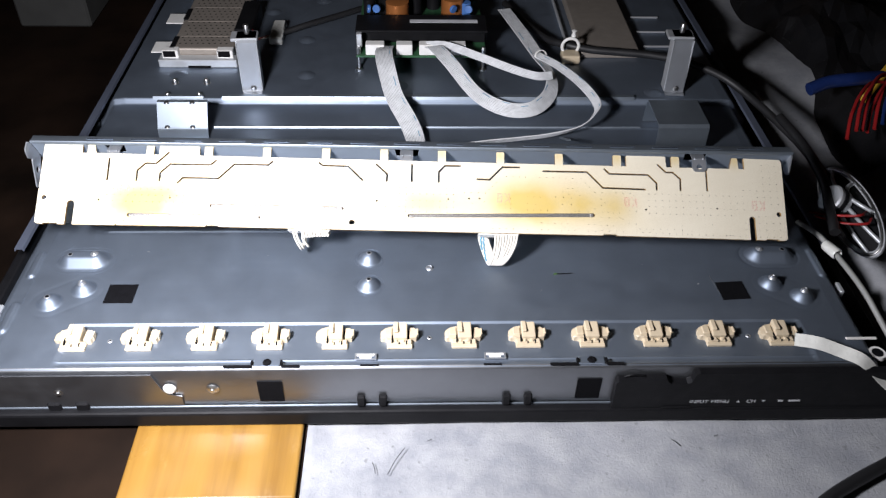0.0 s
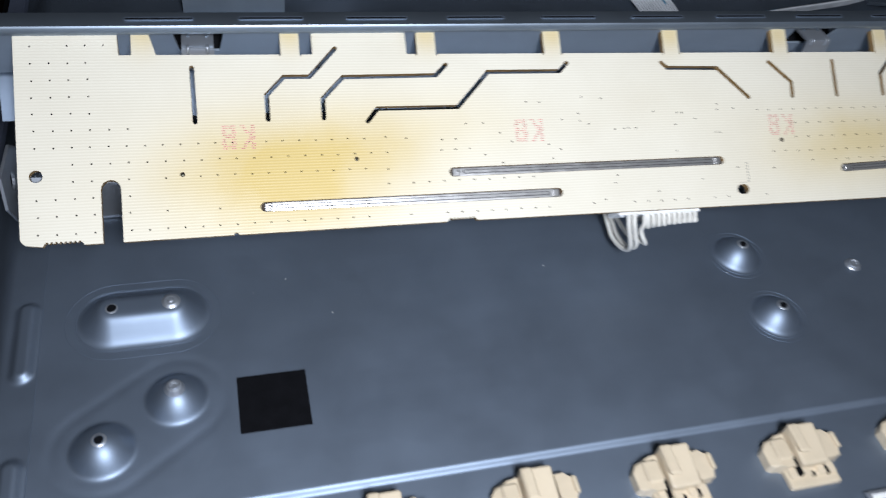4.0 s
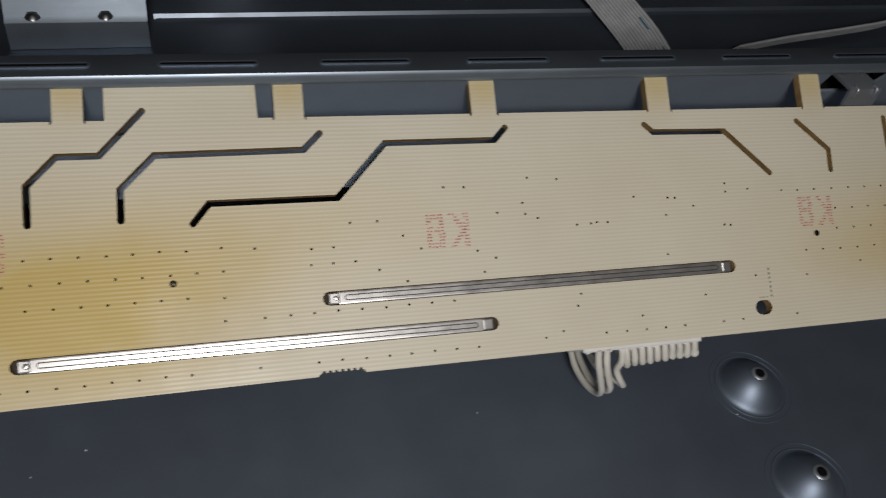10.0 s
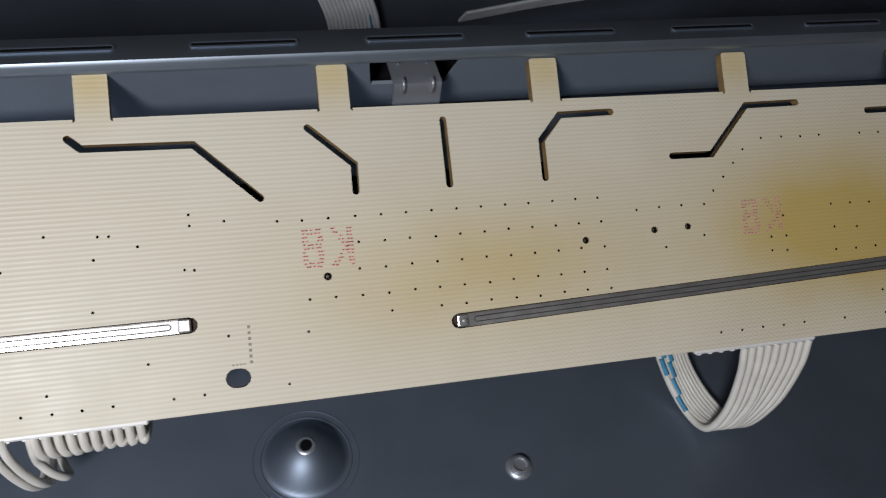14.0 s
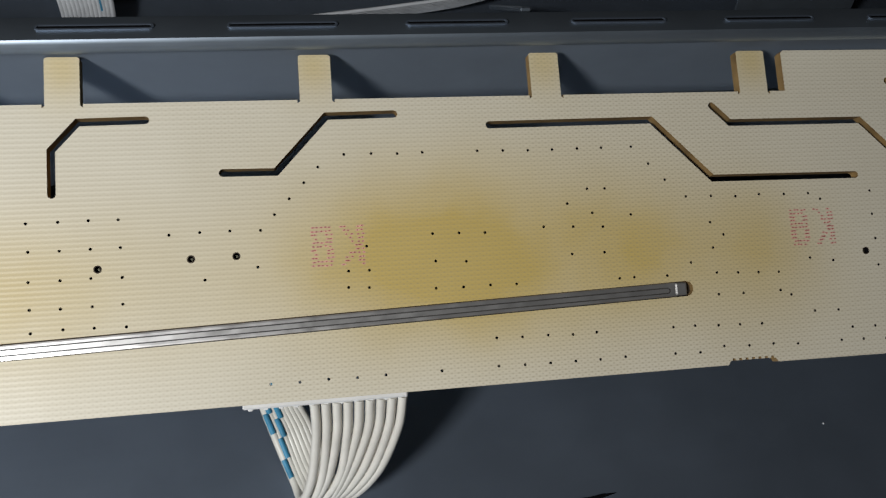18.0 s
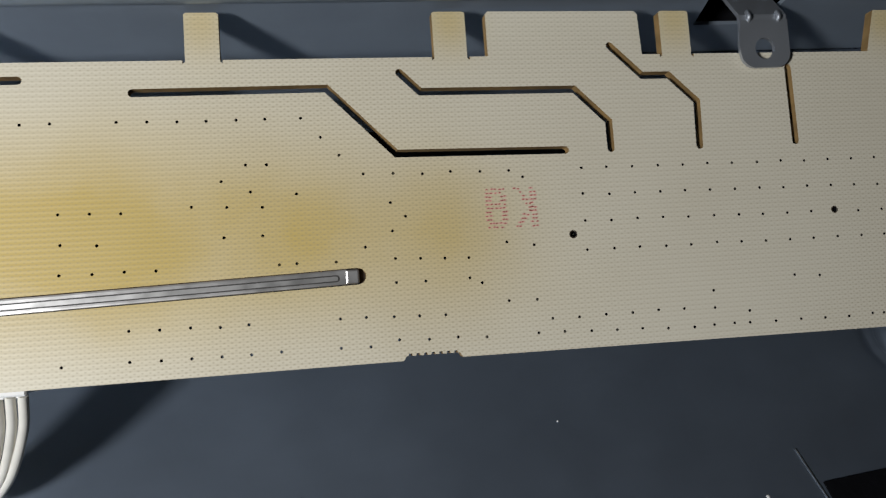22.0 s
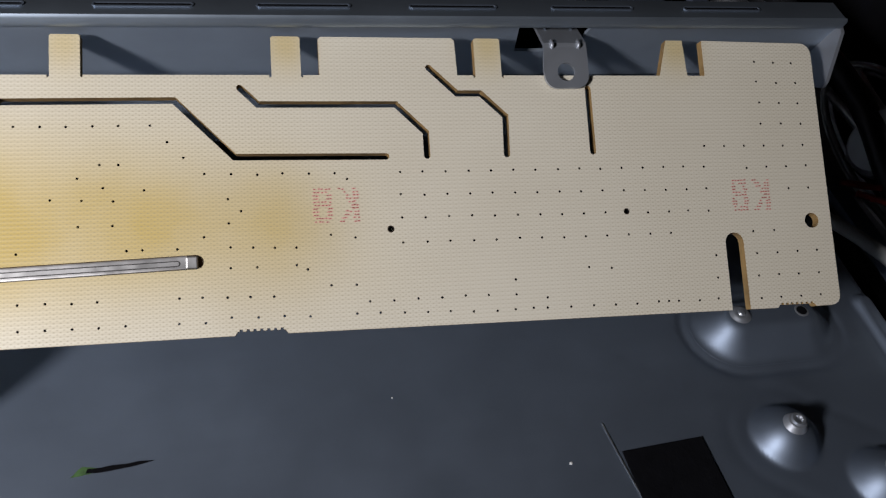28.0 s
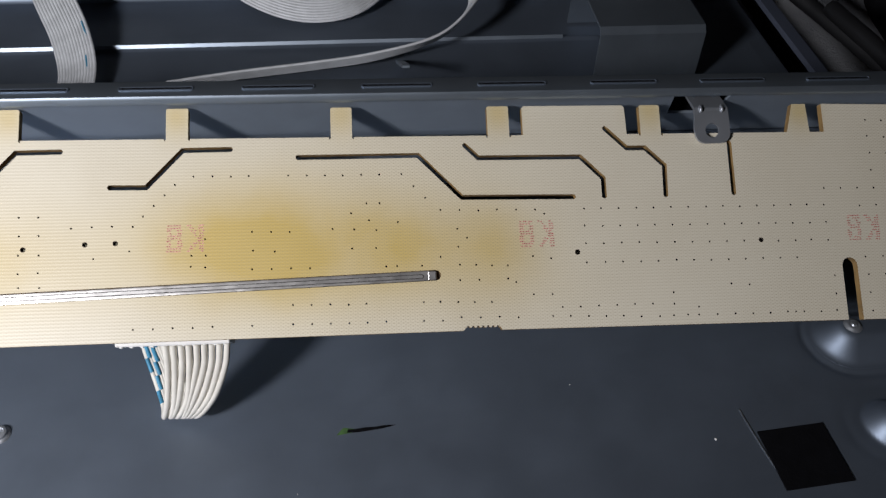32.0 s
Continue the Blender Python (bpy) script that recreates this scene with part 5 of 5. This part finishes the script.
def tray_clips():
    """Three bent clips punched out of the tray's wall that reach over to the board."""
    for u0, u1, kind in CLIPS:
        line = [(38.0, -4.6), (30.9, 1.2), (30.2, 1.2), (29.8, 1.0)] if kind else [(38.0, -5.4), (31.0, 0.2), (30.5, 0.3), (30.2, 0.0), (27.6, -3.4)]
        c = part("clip", sheet(bmesh.new(), line, u0, u1, 0.6), MID_STEEL, tray, "bent grey steel clip", smooth=30)
        # Added near-black sheet in place of the unlit depth behind the opening.
        part("shade_sheet", sheet(bmesh.new(), [(39.0, -1.4), (39.4, -10.0), (33.4, -10.6)], u0 - 9.0, u1 + 9.0, 0.3), DARK_HOLE, c, "near-black sheet standing in for the shade behind the opening")
        for x in (u0 + 1.4, u1 - 1.4):
            h = 0.9 if kind else 0.0
            rib = [(x, 31.3, 0.2 + h), (x, 30.5, 0.7 + h), (x, 29.9, 0.2 + h), (x, 29.5, -0.7 + h)]
            part("rib", tube(bmesh.new(), rib, 0.34, 8, 4), MID_STEEL, c, smooth=60)
            part("rib", tube(bmesh.new(), [(x, 35.6, -3.5 + h), (x, 35.0, -2.5 + h), (x, 34.3, -2.3 + h)], 0.30, 8, 4), TRAY_STEEL, c, smooth=60)
        if kind:
            mid, w = (u0 + u1) / 2, (u1 - u0) / 2
            loop = [(w, 0.2), (-w, 0.2), (-w - 0.3, -3.6)] + arc(-1.7, -4.6, 2.2, 190, 270, 5) + arc(1.7, -4.6, 2.2, 270, 350, 5) + [(w + 0.1, -3.4)]
            part("foot", plate_with_holes(bmesh.new(), loop, [circle(-0.1, -4.0, 1.55, 18)], 0, 0.6), MID_STEEL, c, m=at(mid, 29.9, 0.75, 4, 0, 0))


tray_clips()

# ---- marks lying on the plate ----
bm = plate_with_holes(bmesh.new(), [(70.6, 53.05), (73, 52.95), (75.5, 53.2), (78, 53.45), (80.9, 54.05), (78.5, 54.2), (76.5, 53.95), (74.4, 54.0), (72.4, 53.75), (70.8, 53.8)], [], 0.02, 0.1)
solo("pen_mark", bm, BLACK_TAPE, "short black pen smear on the plate", "mark")
bm = plate_with_holes(bmesh.new(), [(68.4, 52.6), (70.0, 52.75), (71.6, 53.0), (73.6, 53.1), (72.8, 53.7), (71.4, 54.0), (70.0, 54.3), (69.4, 53.8)], [], 0.01, 0.05)
solo("green_smear", bm, GREEN_INK, "dull green smear at the end of a pen mark", "mark")
solo("scratch", tube(bmesh.new(), [(156.3, 51.3, 0.08), (157.6, 43, 0.08), (159.0, 35.0, 0.08)], 0.12, 5, 3), SCREW, "fine scratch in the plate beside the black patch", "scratch")

for x, y, r in ((148.5, 44.6, 0.28), (-40.5, 61.1, 0.14), (24.0, 40.5, 0.12), (-160.2, 74.0, 0.12), (-168.5, 70.5, 0.1), (-150.0, 62.0, 0.12), (60.5, 40.0, 0.1), (120.3, 61.0, 0.13), (-92.0, 70.0, 0.12)):
    solo("dust_speck", lathe(bmesh.new(), [(0, 0.2), (r, 0.1), (r * 1.1, 0.0)], n=7), WHITE_PLASTIC, "tiny pale speck of dust on the plate", "dust", "dust on the plate", m=at(x, y, 0.01))

# ---- the far field of the chassis ----
def fold_bracket():
    t = part("fold_bracket", sheet(bmesh.new(), [(192, 0), (193, 6.6), (194.0, 7.6), (203, 21.0), (204, 21.4), (206, 20.6)], -181.5, -148, 0.9), TRAY_STEEL, tv, "grey folded bracket with pressed ribs", smooth=30)
    for x in (-175, -158):
        for y, z in ((193.2, 8.4), (202.4, 21.6)):
            part("rib", lathe(bmesh.new(), [(0, 1.0), (1.2, 0.7), (1.9, -0.3)], n=14), SCREW, t, smooth=60, m=at(x, y, z))


fold_bracket()


def box_bracket():
    bm = sheet(bmesh.new(), [(176.4, 0.2), (177.2, 17.6), (178.6, 19.0), (209, 19.2), (211, 18.0), (213, 1.0)], 153.5, 187.5, 0.9)
    t = part("box_bracket", bm, TRAY_STEEL, tv, "grey folded box bracket carrying a post", smooth=30)
    part("pip", lathe(bmesh.new(), [(0, 0.6), (0.9, 0.4), (1.2, 0)], n=12), SCREW, t, m=at(176, 177, 9, 87, 0, 0))


box_bracket()


def post(x, y, z, h, lean):
    t = part("post", sheet(bmesh.new(), [(-6, 0.3), (-2, 0.6), (-1, 1.6), (1, h - 2), (3, h), (14, h)], -6.8, 6.8, 0.9), MID_STEEL, tv, "upright bent steel post with a screw on top", smooth=30, m=at(x, y, z, 0, 0, lean))
    part("head", boxed(-11, 7.8, 1.5, 14, h - 1.5, h + 0.9, bevel=0.6), BRIGHT_STEEL, t)
    part("flange", boxed(-7.4, -6.7, -1, 9, 1, h - 1, bevel=0.2), BRIGHT_STEEL, t)
    part("flange", boxed(6.7, 7.4, -1, 9, 1, h - 1, bevel=0.2), BRIGHT_STEEL, t)
    part("screw", lathe(bmesh.new(), [(0, 7.0), (1.6, 7.0), (2.0, 6.4), (2.0, 0)], n=14), SCREW, t, smooth=40, m=at(0, 10, h + 0.6))
    part("screw", lathe(bmesh.new(), [(0, 1.4), (1.4, 1.2), (2.2, 0)], n=14), SCREW, t, smooth=40, m=at(1, -2.4, 4, 90, 0, 0))
    return t


post(-126, 247, 4.5, 40, 4)
post(183, 248, 4.5, 42, -3)


def studs():
    for x, y in ((-185, 259.7), (-162, 259.8), (-185.8, 239.7), (-163.2, 239.8)):
        part("stud", lathe(bmesh.new(), [(0, 3.6), (1.2, 3.5), (1.9, 2.6), (1.9, 1.0), (2.8, 0)], n=14), SCREW, tv, smooth=40, m=at(x, y, 4.5))
    for x, y in ((-90, 272), (-185.6, 273), (-128.6, 382), (-87.5, 405), (-95, 330), (-20, 256), (168, 247)):
        part("pressed_boss", lathe(bmesh.new(), [(0, 1.8), (2.4, 1.6), (5.0, 0.6), (7.0, 0)], n=20), PLATE_STEEL, tv, smooth=60, m=at(x, y, 4.5))
    bm = sheet(bmesh.new(), [(237.0, 3.6), (238, 5.4), (240.5, 5.8)], -147, 152, 0.6)
    part("lip", bm, TRAY_STEEL, tv, "bright pressed lip across the chassis", smooth=40)
    part("lip", sheet(bmesh.new(), [(237.0, 3.6), (238, 5.4), (240.5, 5.8)], -196, -160, 0.6), TRAY_STEEL, tv, smooth=40)
    part("crease", sheet(bmesh.new(), [(204.0, 0.1), (204.6, 1.1), (205.6, 0.2)], -147, 150, 0.3), TRAY_STEEL, tv)


studs()


def power_supply():
    t = thing("power_supply", "power supply board on standoffs with a long black heat sink", "circuit board")
    part("circuit_board", boxed(-52, 46, 278, 420, 16.0, 17.6, bevel=0.2), PCB_GREEN, t)
    hs = part("heat_sink", boxed(-52, 46, 300, 306, 17.6, 31, bevel=0.6), BLACK_PLASTIC, t, "black painted heat sink")
    part("shelf", boxed(-53, 47, 290, 318, 30, 32, bevel=0.5), BLACK_PLASTIC, hs)
    part("side", boxed(-52, -48, 286, 300, 20, 31, bevel=0.4), BRIGHT_STEEL, hs)
    part("paper_label", boxed(-12, 40, 304, 309, 32, 32.2), PALE_PRINT, t)
    for x in (-50.5, 43.5):
        for y in (281, 410):
            so = part("standoff", lathe(bmesh.new(), [(0, 0), (2.6, 0), (2.6, 1.2), (1.2, 1.8), (1.2, 12)], n=12), SCREW, t, smooth=40, m=at(x, y, 4.5))
            part("nut", lathe(bmesh.new(), [(0, 6), (1.4, 5.8), (1.8, 4.4), (1.8, 0)], n=8), SCREW, so, m=at(0, 0, 13.2))
    for x, w in ((-38, 7.0), (-16, 6.0), (2, 7.0), (24, 6.0)):
        part("socket", boxed(x - w, x + w, 278.6, 286, 17.6, 26, bevel=0.4), WHITE_PLASTIC, t, "white wire socket")
    g = np.random.default_rng(8)
    for k in range(16):
        x, y, r, h = g.uniform(-46, 40), g.uniform(326, 410), g.uniform(3, 7), g.uniform(12, 26)
        part("capacitor", lathe(bmesh.new(), [(0, h), (r - 0.6, h), (r, h - 0.6), (r, 0), (0, 0)], n=16), CAP_BLUE if k % 5 == 0 else BLACK_PLASTIC, t, smooth=40, m=at(x, y, 17.6))
    for x, y in ((-22, 332), (22, 340)):
        part("coil", lathe(bmesh.new(), [(0, 20), (5, 20), (9, 19), (9, 3), (5, 2), (0, 2)], n=20), COPPER, t, "copper-wound coil", smooth=40, m=at(x, y, 17.6))
    for x in (-44, -38, 22, 34):
        part("blue_disc", lathe(bmesh.new(), [(0, 1.2), (3, 1.0), (3.4, 0), (3, -1.0), (0, -1.2)], n=16), CAP_BLUE, t, smooth=60, m=at(x, 324, 34, 80, 0, 10 * x))


power_supply()


def logic_cover():
    t = thing("logic_cover", "dull steel cover over the logic board with white ribbon sockets", "metal cover")
    bm = box(bmesh.new(), -194, -146, 292, 420, 4.6, 16, bevel=1.5, seg=2)
    part("cover", bm, BROWN_STEEL, t)
    for j in range(4):
        part("crease", boxed(-190, -150, 312 + 26 * j, 312.8 + 26 * j, 15.9, 16.2, bevel=0.12), BROWN_STEEL, t)
    f = part("front_flange", boxed(-202, -143, 282.5, 291.5, 4.6, 11, bevel=0.6), BRIGHT_STEEL, t)
    part("flange_notch", boxed(-180, -163, 282.2, 284, 4.7, 6.4), DARK_HOLE, f)
    for x in (-193, -152):
        part("socket", boxed(x - 6, x + 6, 286, 293, 10, 17, bevel=0.5), WHITE_PLASTIC, f, "pale ribbon socket")
        part("gap", boxed(x - 5, x + 4, 285.6, 288, 12, 16.6), DARK_HOLE, f)
    for y in (292, 342, 392):
        rb = part("ribbon_tab", boxed(-209, -191, y, y + 17, 12, 13, bevel=0.2), WHITE_PLASTIC, t, "white flat ribbon over the edge")
        part("dark_bar", boxed(-194, -190.5, y - 1, y + 18, 13, 17), BLACK_PLASTIC, rb)
    holes = bmesh.new()
    for j in range(22):
        for i in range(9):
            x, y = -188 + 4.4 * i + 2.2 * (j % 2), 300 + 5.2 * j
            holes.faces.new([holes.verts.new((x + a, y + b, 16.06)) for a, b in circle(0, 0, 0.8, 6)])
    part("vent_holes", holes, DARK_HOLE, t, "rows of small vent holes")
    part("chip_block", boxed(-150, -136, 318, 372, 4.6, 19, bevel=1), BLACK_PLASTIC, t, "black connector block", m=at(0, 0, 0))
    g = np.random.default_rng(4)
    for k in range(4):
        pts = [(-142 + 2 * k, 322, 17), (-137 + k, 316 + g.uniform(-2, 2), 12), (-128, 324 + k, 9), (-120, 330 + k, 8)]
        part("fine_lead", tube(bmesh.new(), pts, 0.5, 6), RED_WIRE if k % 2 else WHITE_WIRE, t)


logic_cover()
bm = tube(bmesh.new(), [(-119, 332, 8), (-96, 346, 10), (-74, 362, 10), (-48, 384, 9)], 2.6, 8)
solo("black_cable", bm, BLACK_CABLE, "black sheathed cable taped to the chassis", "cable", smooth=60)
solo("tape", boxed(-124, -113.5, 319, 352, 5.0, 11.4, bevel=1.0), TAPE_CLEAR, "band of pale tape holding the cable down", "tape", smooth=40)


def flat_cable(points, width, wires, sides, label, blue=False):
    path = spline([Vector(p) for p in points], 7)
    n = len(path)
    ss = spline([Vector(s) for s in sides], 7) if len(sides) == len(points) else [Vector(sides[0])] * n
    t = thing("flat_cable", label, "ribbon cable", "ribbon cables")
    part("ribbon", sweep(bmesh.new(), path, ribbed(width, wires, 0.9), side=list(ss)), RIBBON, t, smooth=60)
    if blue:
        for k in range(2, n - 6, 5):
            a, b = path[k], path[k + 2]
            s = ss[k].normalized()
            nrm = (b - a).cross(s).normalized()
            if nrm.z < 0:
                nrm = -nrm
            o = s * (width * 0.40 - (k % 3) * 0.8) + nrm * 0.48
            part("blue_print", sweep(bmesh.new(), [a + o, b + o], [(-0.22, -0.03), (0.22, -0.03), (0.22, 0.03), (-0.22, 0.03)], side=s), BLUE_INK, t)
    return t


X = Vector((1, 0, 0))
flat_cable([(-30, 280, 24), (-31, 268, 26), (-29, 250, 24), (-23, 226, 14), (-13, 203, 7), (-8, 184, 3.5), (-9, 166, 2.4), (-12, 146, 2.2)], 13, 13,
           [(1, 0, 0.1), (1, 0, 0.1), (1, -0.1, 0.15), (1, 0.1, 0.2), (1, 0.1, 0.3), (1, 0, 0.3), (1, 0, 0.1), (1, 0, 0)], "grey ribbon cable hanging from the power supply", True)
flat_cable([(4, 280, 24), (8, 272, 27), (18, 252, 25), (36, 233, 11), (56, 221, 6), (75, 221, 6), (89, 236, 9), (92, 254, 14), (86, 278, 16), (78, 310, 18), (66, 360, 18)], 11, 11,
           [(1, 0.1, 0), (1, 0.2, 0.1), (0.8, 0.6, 0.2), (0.5, 0.8, 0.4), (0.1, 0.8, 0.6), (-0.3, 0.8, 0.6), (-0.7, 0.4, 0.6), (-0.8, 0.1, 0.5), (-0.9, 0.1, 0.2), (-0.9, 0, 0), (-0.9, 0, 0)],
           "grey ribbon cable looping out from the power supply", True)
flat_cable([(0, 281, 25), (16, 276, 27), (40, 264, 24), (62, 252, 21), (80, 247, 18), (92, 250, 17)], 6, 6, [(0.2, 0.7, 0.7)], "narrow white ribbon cable tied into the bundle")
flat_cable([(84, 280, 18), (98, 262, 18), (112, 236, 17), (119, 213, 15), (115, 201, 13), (104, 192, 9), (84, 187, 6), (64, 184, 5), (42, 181, 4.5), (20, 177, 4)], 6.5, 7,
           [(0.8, 0.4, 0.2), (0.8, 0.4, 0.3), (0.8, 0.3, 0.4), (0.7, 0, 0.7), (0.3, -0.5, 0.8), (0, -0.7, 0.7), (0, -0.6, 0.8), (0, -0.6, 0.8), (0, -0.6, 0.8), (0, -0.6, 0.8)],
           "narrow white ribbon cable curving down behind the tray", True)
solo("cable_tie", lathe(bmesh.new(), [(4.4, -1.2), (5.0, -1.0), (5.0, 1.0), (4.4, 1.2), (4.2, 0), (4.4, -1.2)], n=18), WHITE_PLASTIC, "white cable tie round the ribbon bundle", "cable tie", smooth=60, m=at(87, 279, 17, 70, 0, 20))
part("tie_post", boxed(-1.3, 1.3, 0, 1.2, 0, 30, bevel=0.3), TRAY_STEEL, tv, m=at(92, 190, 1, 60, 0, 0))


def power_cord():
    pts = [(70, 392, 9), (84, 352, 9), (98, 322, 10), (112, 306, 13), (130, 300, 12), (152, 296, 12), (176, 291, 12), (200, 282, 11), (222, 262, 10), (240, 238, 4), (256, 190, 0), (262, 150, -2)]
    solo("power_lead", tube(bmesh.new(), pts, 3.0, 10), BLACK_CABLE, "black cord running across the chassis", "cable", smooth=60)
    t = thing("cord_clip", "cream plastic cord clip on the chassis", "clip")
    part("block", boxed(-7, 7, -6, 6, 0, 7, bevel=1.2, seg=2), CREAM, t, m=at(113, 296, 4.5))
    ring = bmesh.new()
    sweep(ring, [(113 + 6.5 * math.cos(a), 300, 15 + 6.5 * math.sin(a)) for a in np.linspace(-0.6, 3.8, 16)], circle(0, 0, 1.3, 8))
    part("ring", ring, WHITE_PLASTIC, t, smooth=60)
    part("knot", lathe(bmesh.new(), [(0, 7), (2.2, 6), (1.2, 4), (2.0, 2), (1.6, 0)], n=12), WHITE_PLASTIC, t, smooth=60, m=at(115, 302, 21))
    for x, y, a in ((135, 352, 0),):
        part("guide_rail", boxed(x - 22, x - 20.5, y - 62, y + 90, 4.6, 8, bevel=0.3), BRIGHT_STEEL, tv, m=at(0, 0, 0))
    part("cover_panel", boxed(122, 168, 300, 470, 4.6, 12, bevel=1.2, seg=2), BROWN_STEEL, tv, "dull brown steel panel")
    for y in (318, 344, 372):
        part("pressed_bar", boxed(176, 200, y, y + 1.6, 4.8, 6.4, bevel=0.4), BRIGHT_STEEL, tv)


power_cord()


def side_clutter():
    """What lies beyond the far side of the set: a loose lead, a speaker, black film and coloured wires."""
    pts = [(250, 210, 6), (252, 170, 8), (250, 130, 8), (244, 104, 6), (240, 84, 4)]
    solo("black_cable", tube(bmesh.new(), pts, 3.2, 10), BLACK_CABLE, "thick black cable along the set's side", "cable", smooth=60)
    pts = [(222, 96, 3), (228, 78, 6), (232, 56, 6), (236, 34, 4), (240, 14, -2), (244, 0, -8)]
    solo("grey_cable", tube(bmesh.new(), pts, 1.6, 10), CABLE_GREY, "grey sheathed cable bound along the corner", "cable", smooth=60)
    solo("tape", lathe(bmesh.new(), [(2.6, -6), (3.2, -5), (3.3, 5), (2.6, 6), (2.4, 0), (2.6, -6)], n=14), TAPE_CLEAR, "turn of pale tape round the cable", "tape", smooth=60, m=at(230, 66, 6.2, 80, 0, 10))
    t = thing("speaker", "oval loudspeaker with a bright metal frame lying beside the set", "speaker", m=at(264, 114, -3, 0, -58, 0))

    def oval(a, b, n=40):
        return [(a * math.cos(2 * math.pi * k / n), b * math.sin(2 * math.pi * k / n)) for k in range(n)]

    part("frame", plate_with_holes(bmesh.new(), oval(15, 43), [oval(11.5, 38.5)], 0, 1.2), BRIGHT_STEEL, t, "pressed oval metal rim")
    rim = [Vector((x, y, 1.4)) for x, y in oval(13.4, 41)]
    part("rim_bead", sweep(bmesh.new(), rim + rim[:1], circle(0, 0, 0.9, 8)), SCREW, t, smooth=60)
    for k in range(8):
        a = 2 * math.pi * (k + 0.5) / 8
        part("spoke", tube(bmesh.new(), [(12 * math.cos(a), 39 * math.sin(a), 1), (10 * math.cos(a), 26 * math.sin(a), 7), (8 * math.cos(a), 10 * math.sin(a), 10)], 1.3, 8), BRIGHT_STEEL, t, smooth=60)
    cone = bmesh.new()
    loops = [[cone.verts.new((x, y, z)) for x, y in oval(a, b)] for a, b, z in ((11.6, 38.6, 0.4), (9, 22, 5), (7, 9, 8.5))]
    for lo, hi in zip(loops, loops[1:]):
        for k in range(len(lo)):
            cone.faces.new((lo[k], lo[(k + 1) % len(lo)], hi[(k + 1) % len(lo)], hi[k]))
    part("cone", cone, BLACK_PLASTIC, t, smooth=60)
    magnet = part("magnet", lathe(bmesh.new(), [(0, 20), (8, 20), (9, 19), (9, 10), (0, 10)], n=28), BRIGHT_STEEL, t, "bright round magnet", smooth=40)
    part("magnet_ring", lathe(bmesh.new(), [(9.1, 16.8), (9.5, 16.5), (9.5, 13.5), (9.1, 13.2)], n=28), BLACK_PLASTIC, magnet, smooth=60)
    for k, pts in enumerate(([(232, 104, 4), (244, 98, 6), (254, 90, 12), (262, 96, 10)], [(234, 100, 4), (246, 92, 5), (258, 86, 9), (264, 92, 8)])):
        solo("red_wire", tube(bmesh.new(), pts, 0.8, 6), RED_WIRE, "thin red speaker wire", "wire", "speaker wires", smooth=60)
    g = np.random.default_rng(2)
    for k in range(7):
        x, y, z = 283 + 6 * k, 176 + 3 * k, 8 + g.uniform(0, 8)
        pts = [(x, y, z), (x + 8, y + 18, z + 8), (x + 22, y + 40 + g.uniform(-4, 4), z + 14), (x + 44, y + 60, z + 10), (x + 80, y + 66, z)]
        solo("coloured_wire", tube(bmesh.new(), pts, 1.3, 6), RED_WIRE if k < 5 else BLUE_WIRE, "coloured lead in a tangle beside the set", "wire", "tangled leads", smooth=60)
    bm = bmesh.new()
    tube(bm, [(284, 246, 8), (300, 250, 12), (320, 251, 14), (350, 262, 10)], 5, 10)
    solo("blue_cable", bm, BLUE_WIRE, "dark blue cable beside the set", "cable", smooth=60)
    solo("yellow_strip", boxed(-3, 3, -26, 26, 0, 6, bevel=1), YELLOW, "yellow plastic strip among the clutter", "strip", m=at(338, 254, 8, 10, 8, -42))
    # crumpled black film heaped on the bench
    n = 46
    xs, ys = np.linspace(300, 700, n), np.linspace(60, 860, n)
    verts, faces = [], []
    for y in ys:
        for x in xs:
            h = noise.noise(Vector((x / 60, y / 60, 0.3))) * 26 + abs(noise.noise(Vector((x / 24, y / 24, 4.0)))) * 18
            edge = min(1, (x - 300) / 30, (700 - x) / 60, (y - 60) / 50, (860 - y) / 60)
            verts.append((x * MM, y * MM, (BASE - 2 + max(0, edge) * (34 + h)) * MM))
    for j in range(n - 1):
        for i in range(n - 1):
            a = j * n + i
            faces.append((a, a + 1, a + n + 1, a + n))
    me = bpy.data.meshes.new("film")
    me.from_pydata(verts, [], faces)
    me.materials.append(BLACK_FILM)
    ob = tagged(new("black_film", me), "crumpled glossy black plastic film on the bench", "plastic film")
    s = ob.modifiers.new("thickness", "SOLIDIFY")
    s.thickness = 0.03
    # on the other side: a pale box in the dark
    t = thing("pale_box", "pale cardboard box standing in the dark behind the set", "box")
    part("body", boxed(-378, -312, 445, 545, BASE - 3.5, 10, bevel=2), DIM_CARD, t)
    part("lid", boxed(-380, -310, 443, 547, 10, 16, bevel=2), DIM_CARD, t)


side_clutter()
bm = tube(bmesh.new(), [(176, -78, BASE + 2.0), (191, -67.5, BASE + 2.2), (209, -58, BASE + 2.4), (227, -49.5, BASE + 2.4), (252, -38, BASE + 2.0), (300, -20, BASE + 4)], 3.3, 12)
solo("black_cable", bm, BLACK_CABLE, "thick black cable lying across the grey cloth", "cable", smooth=60)
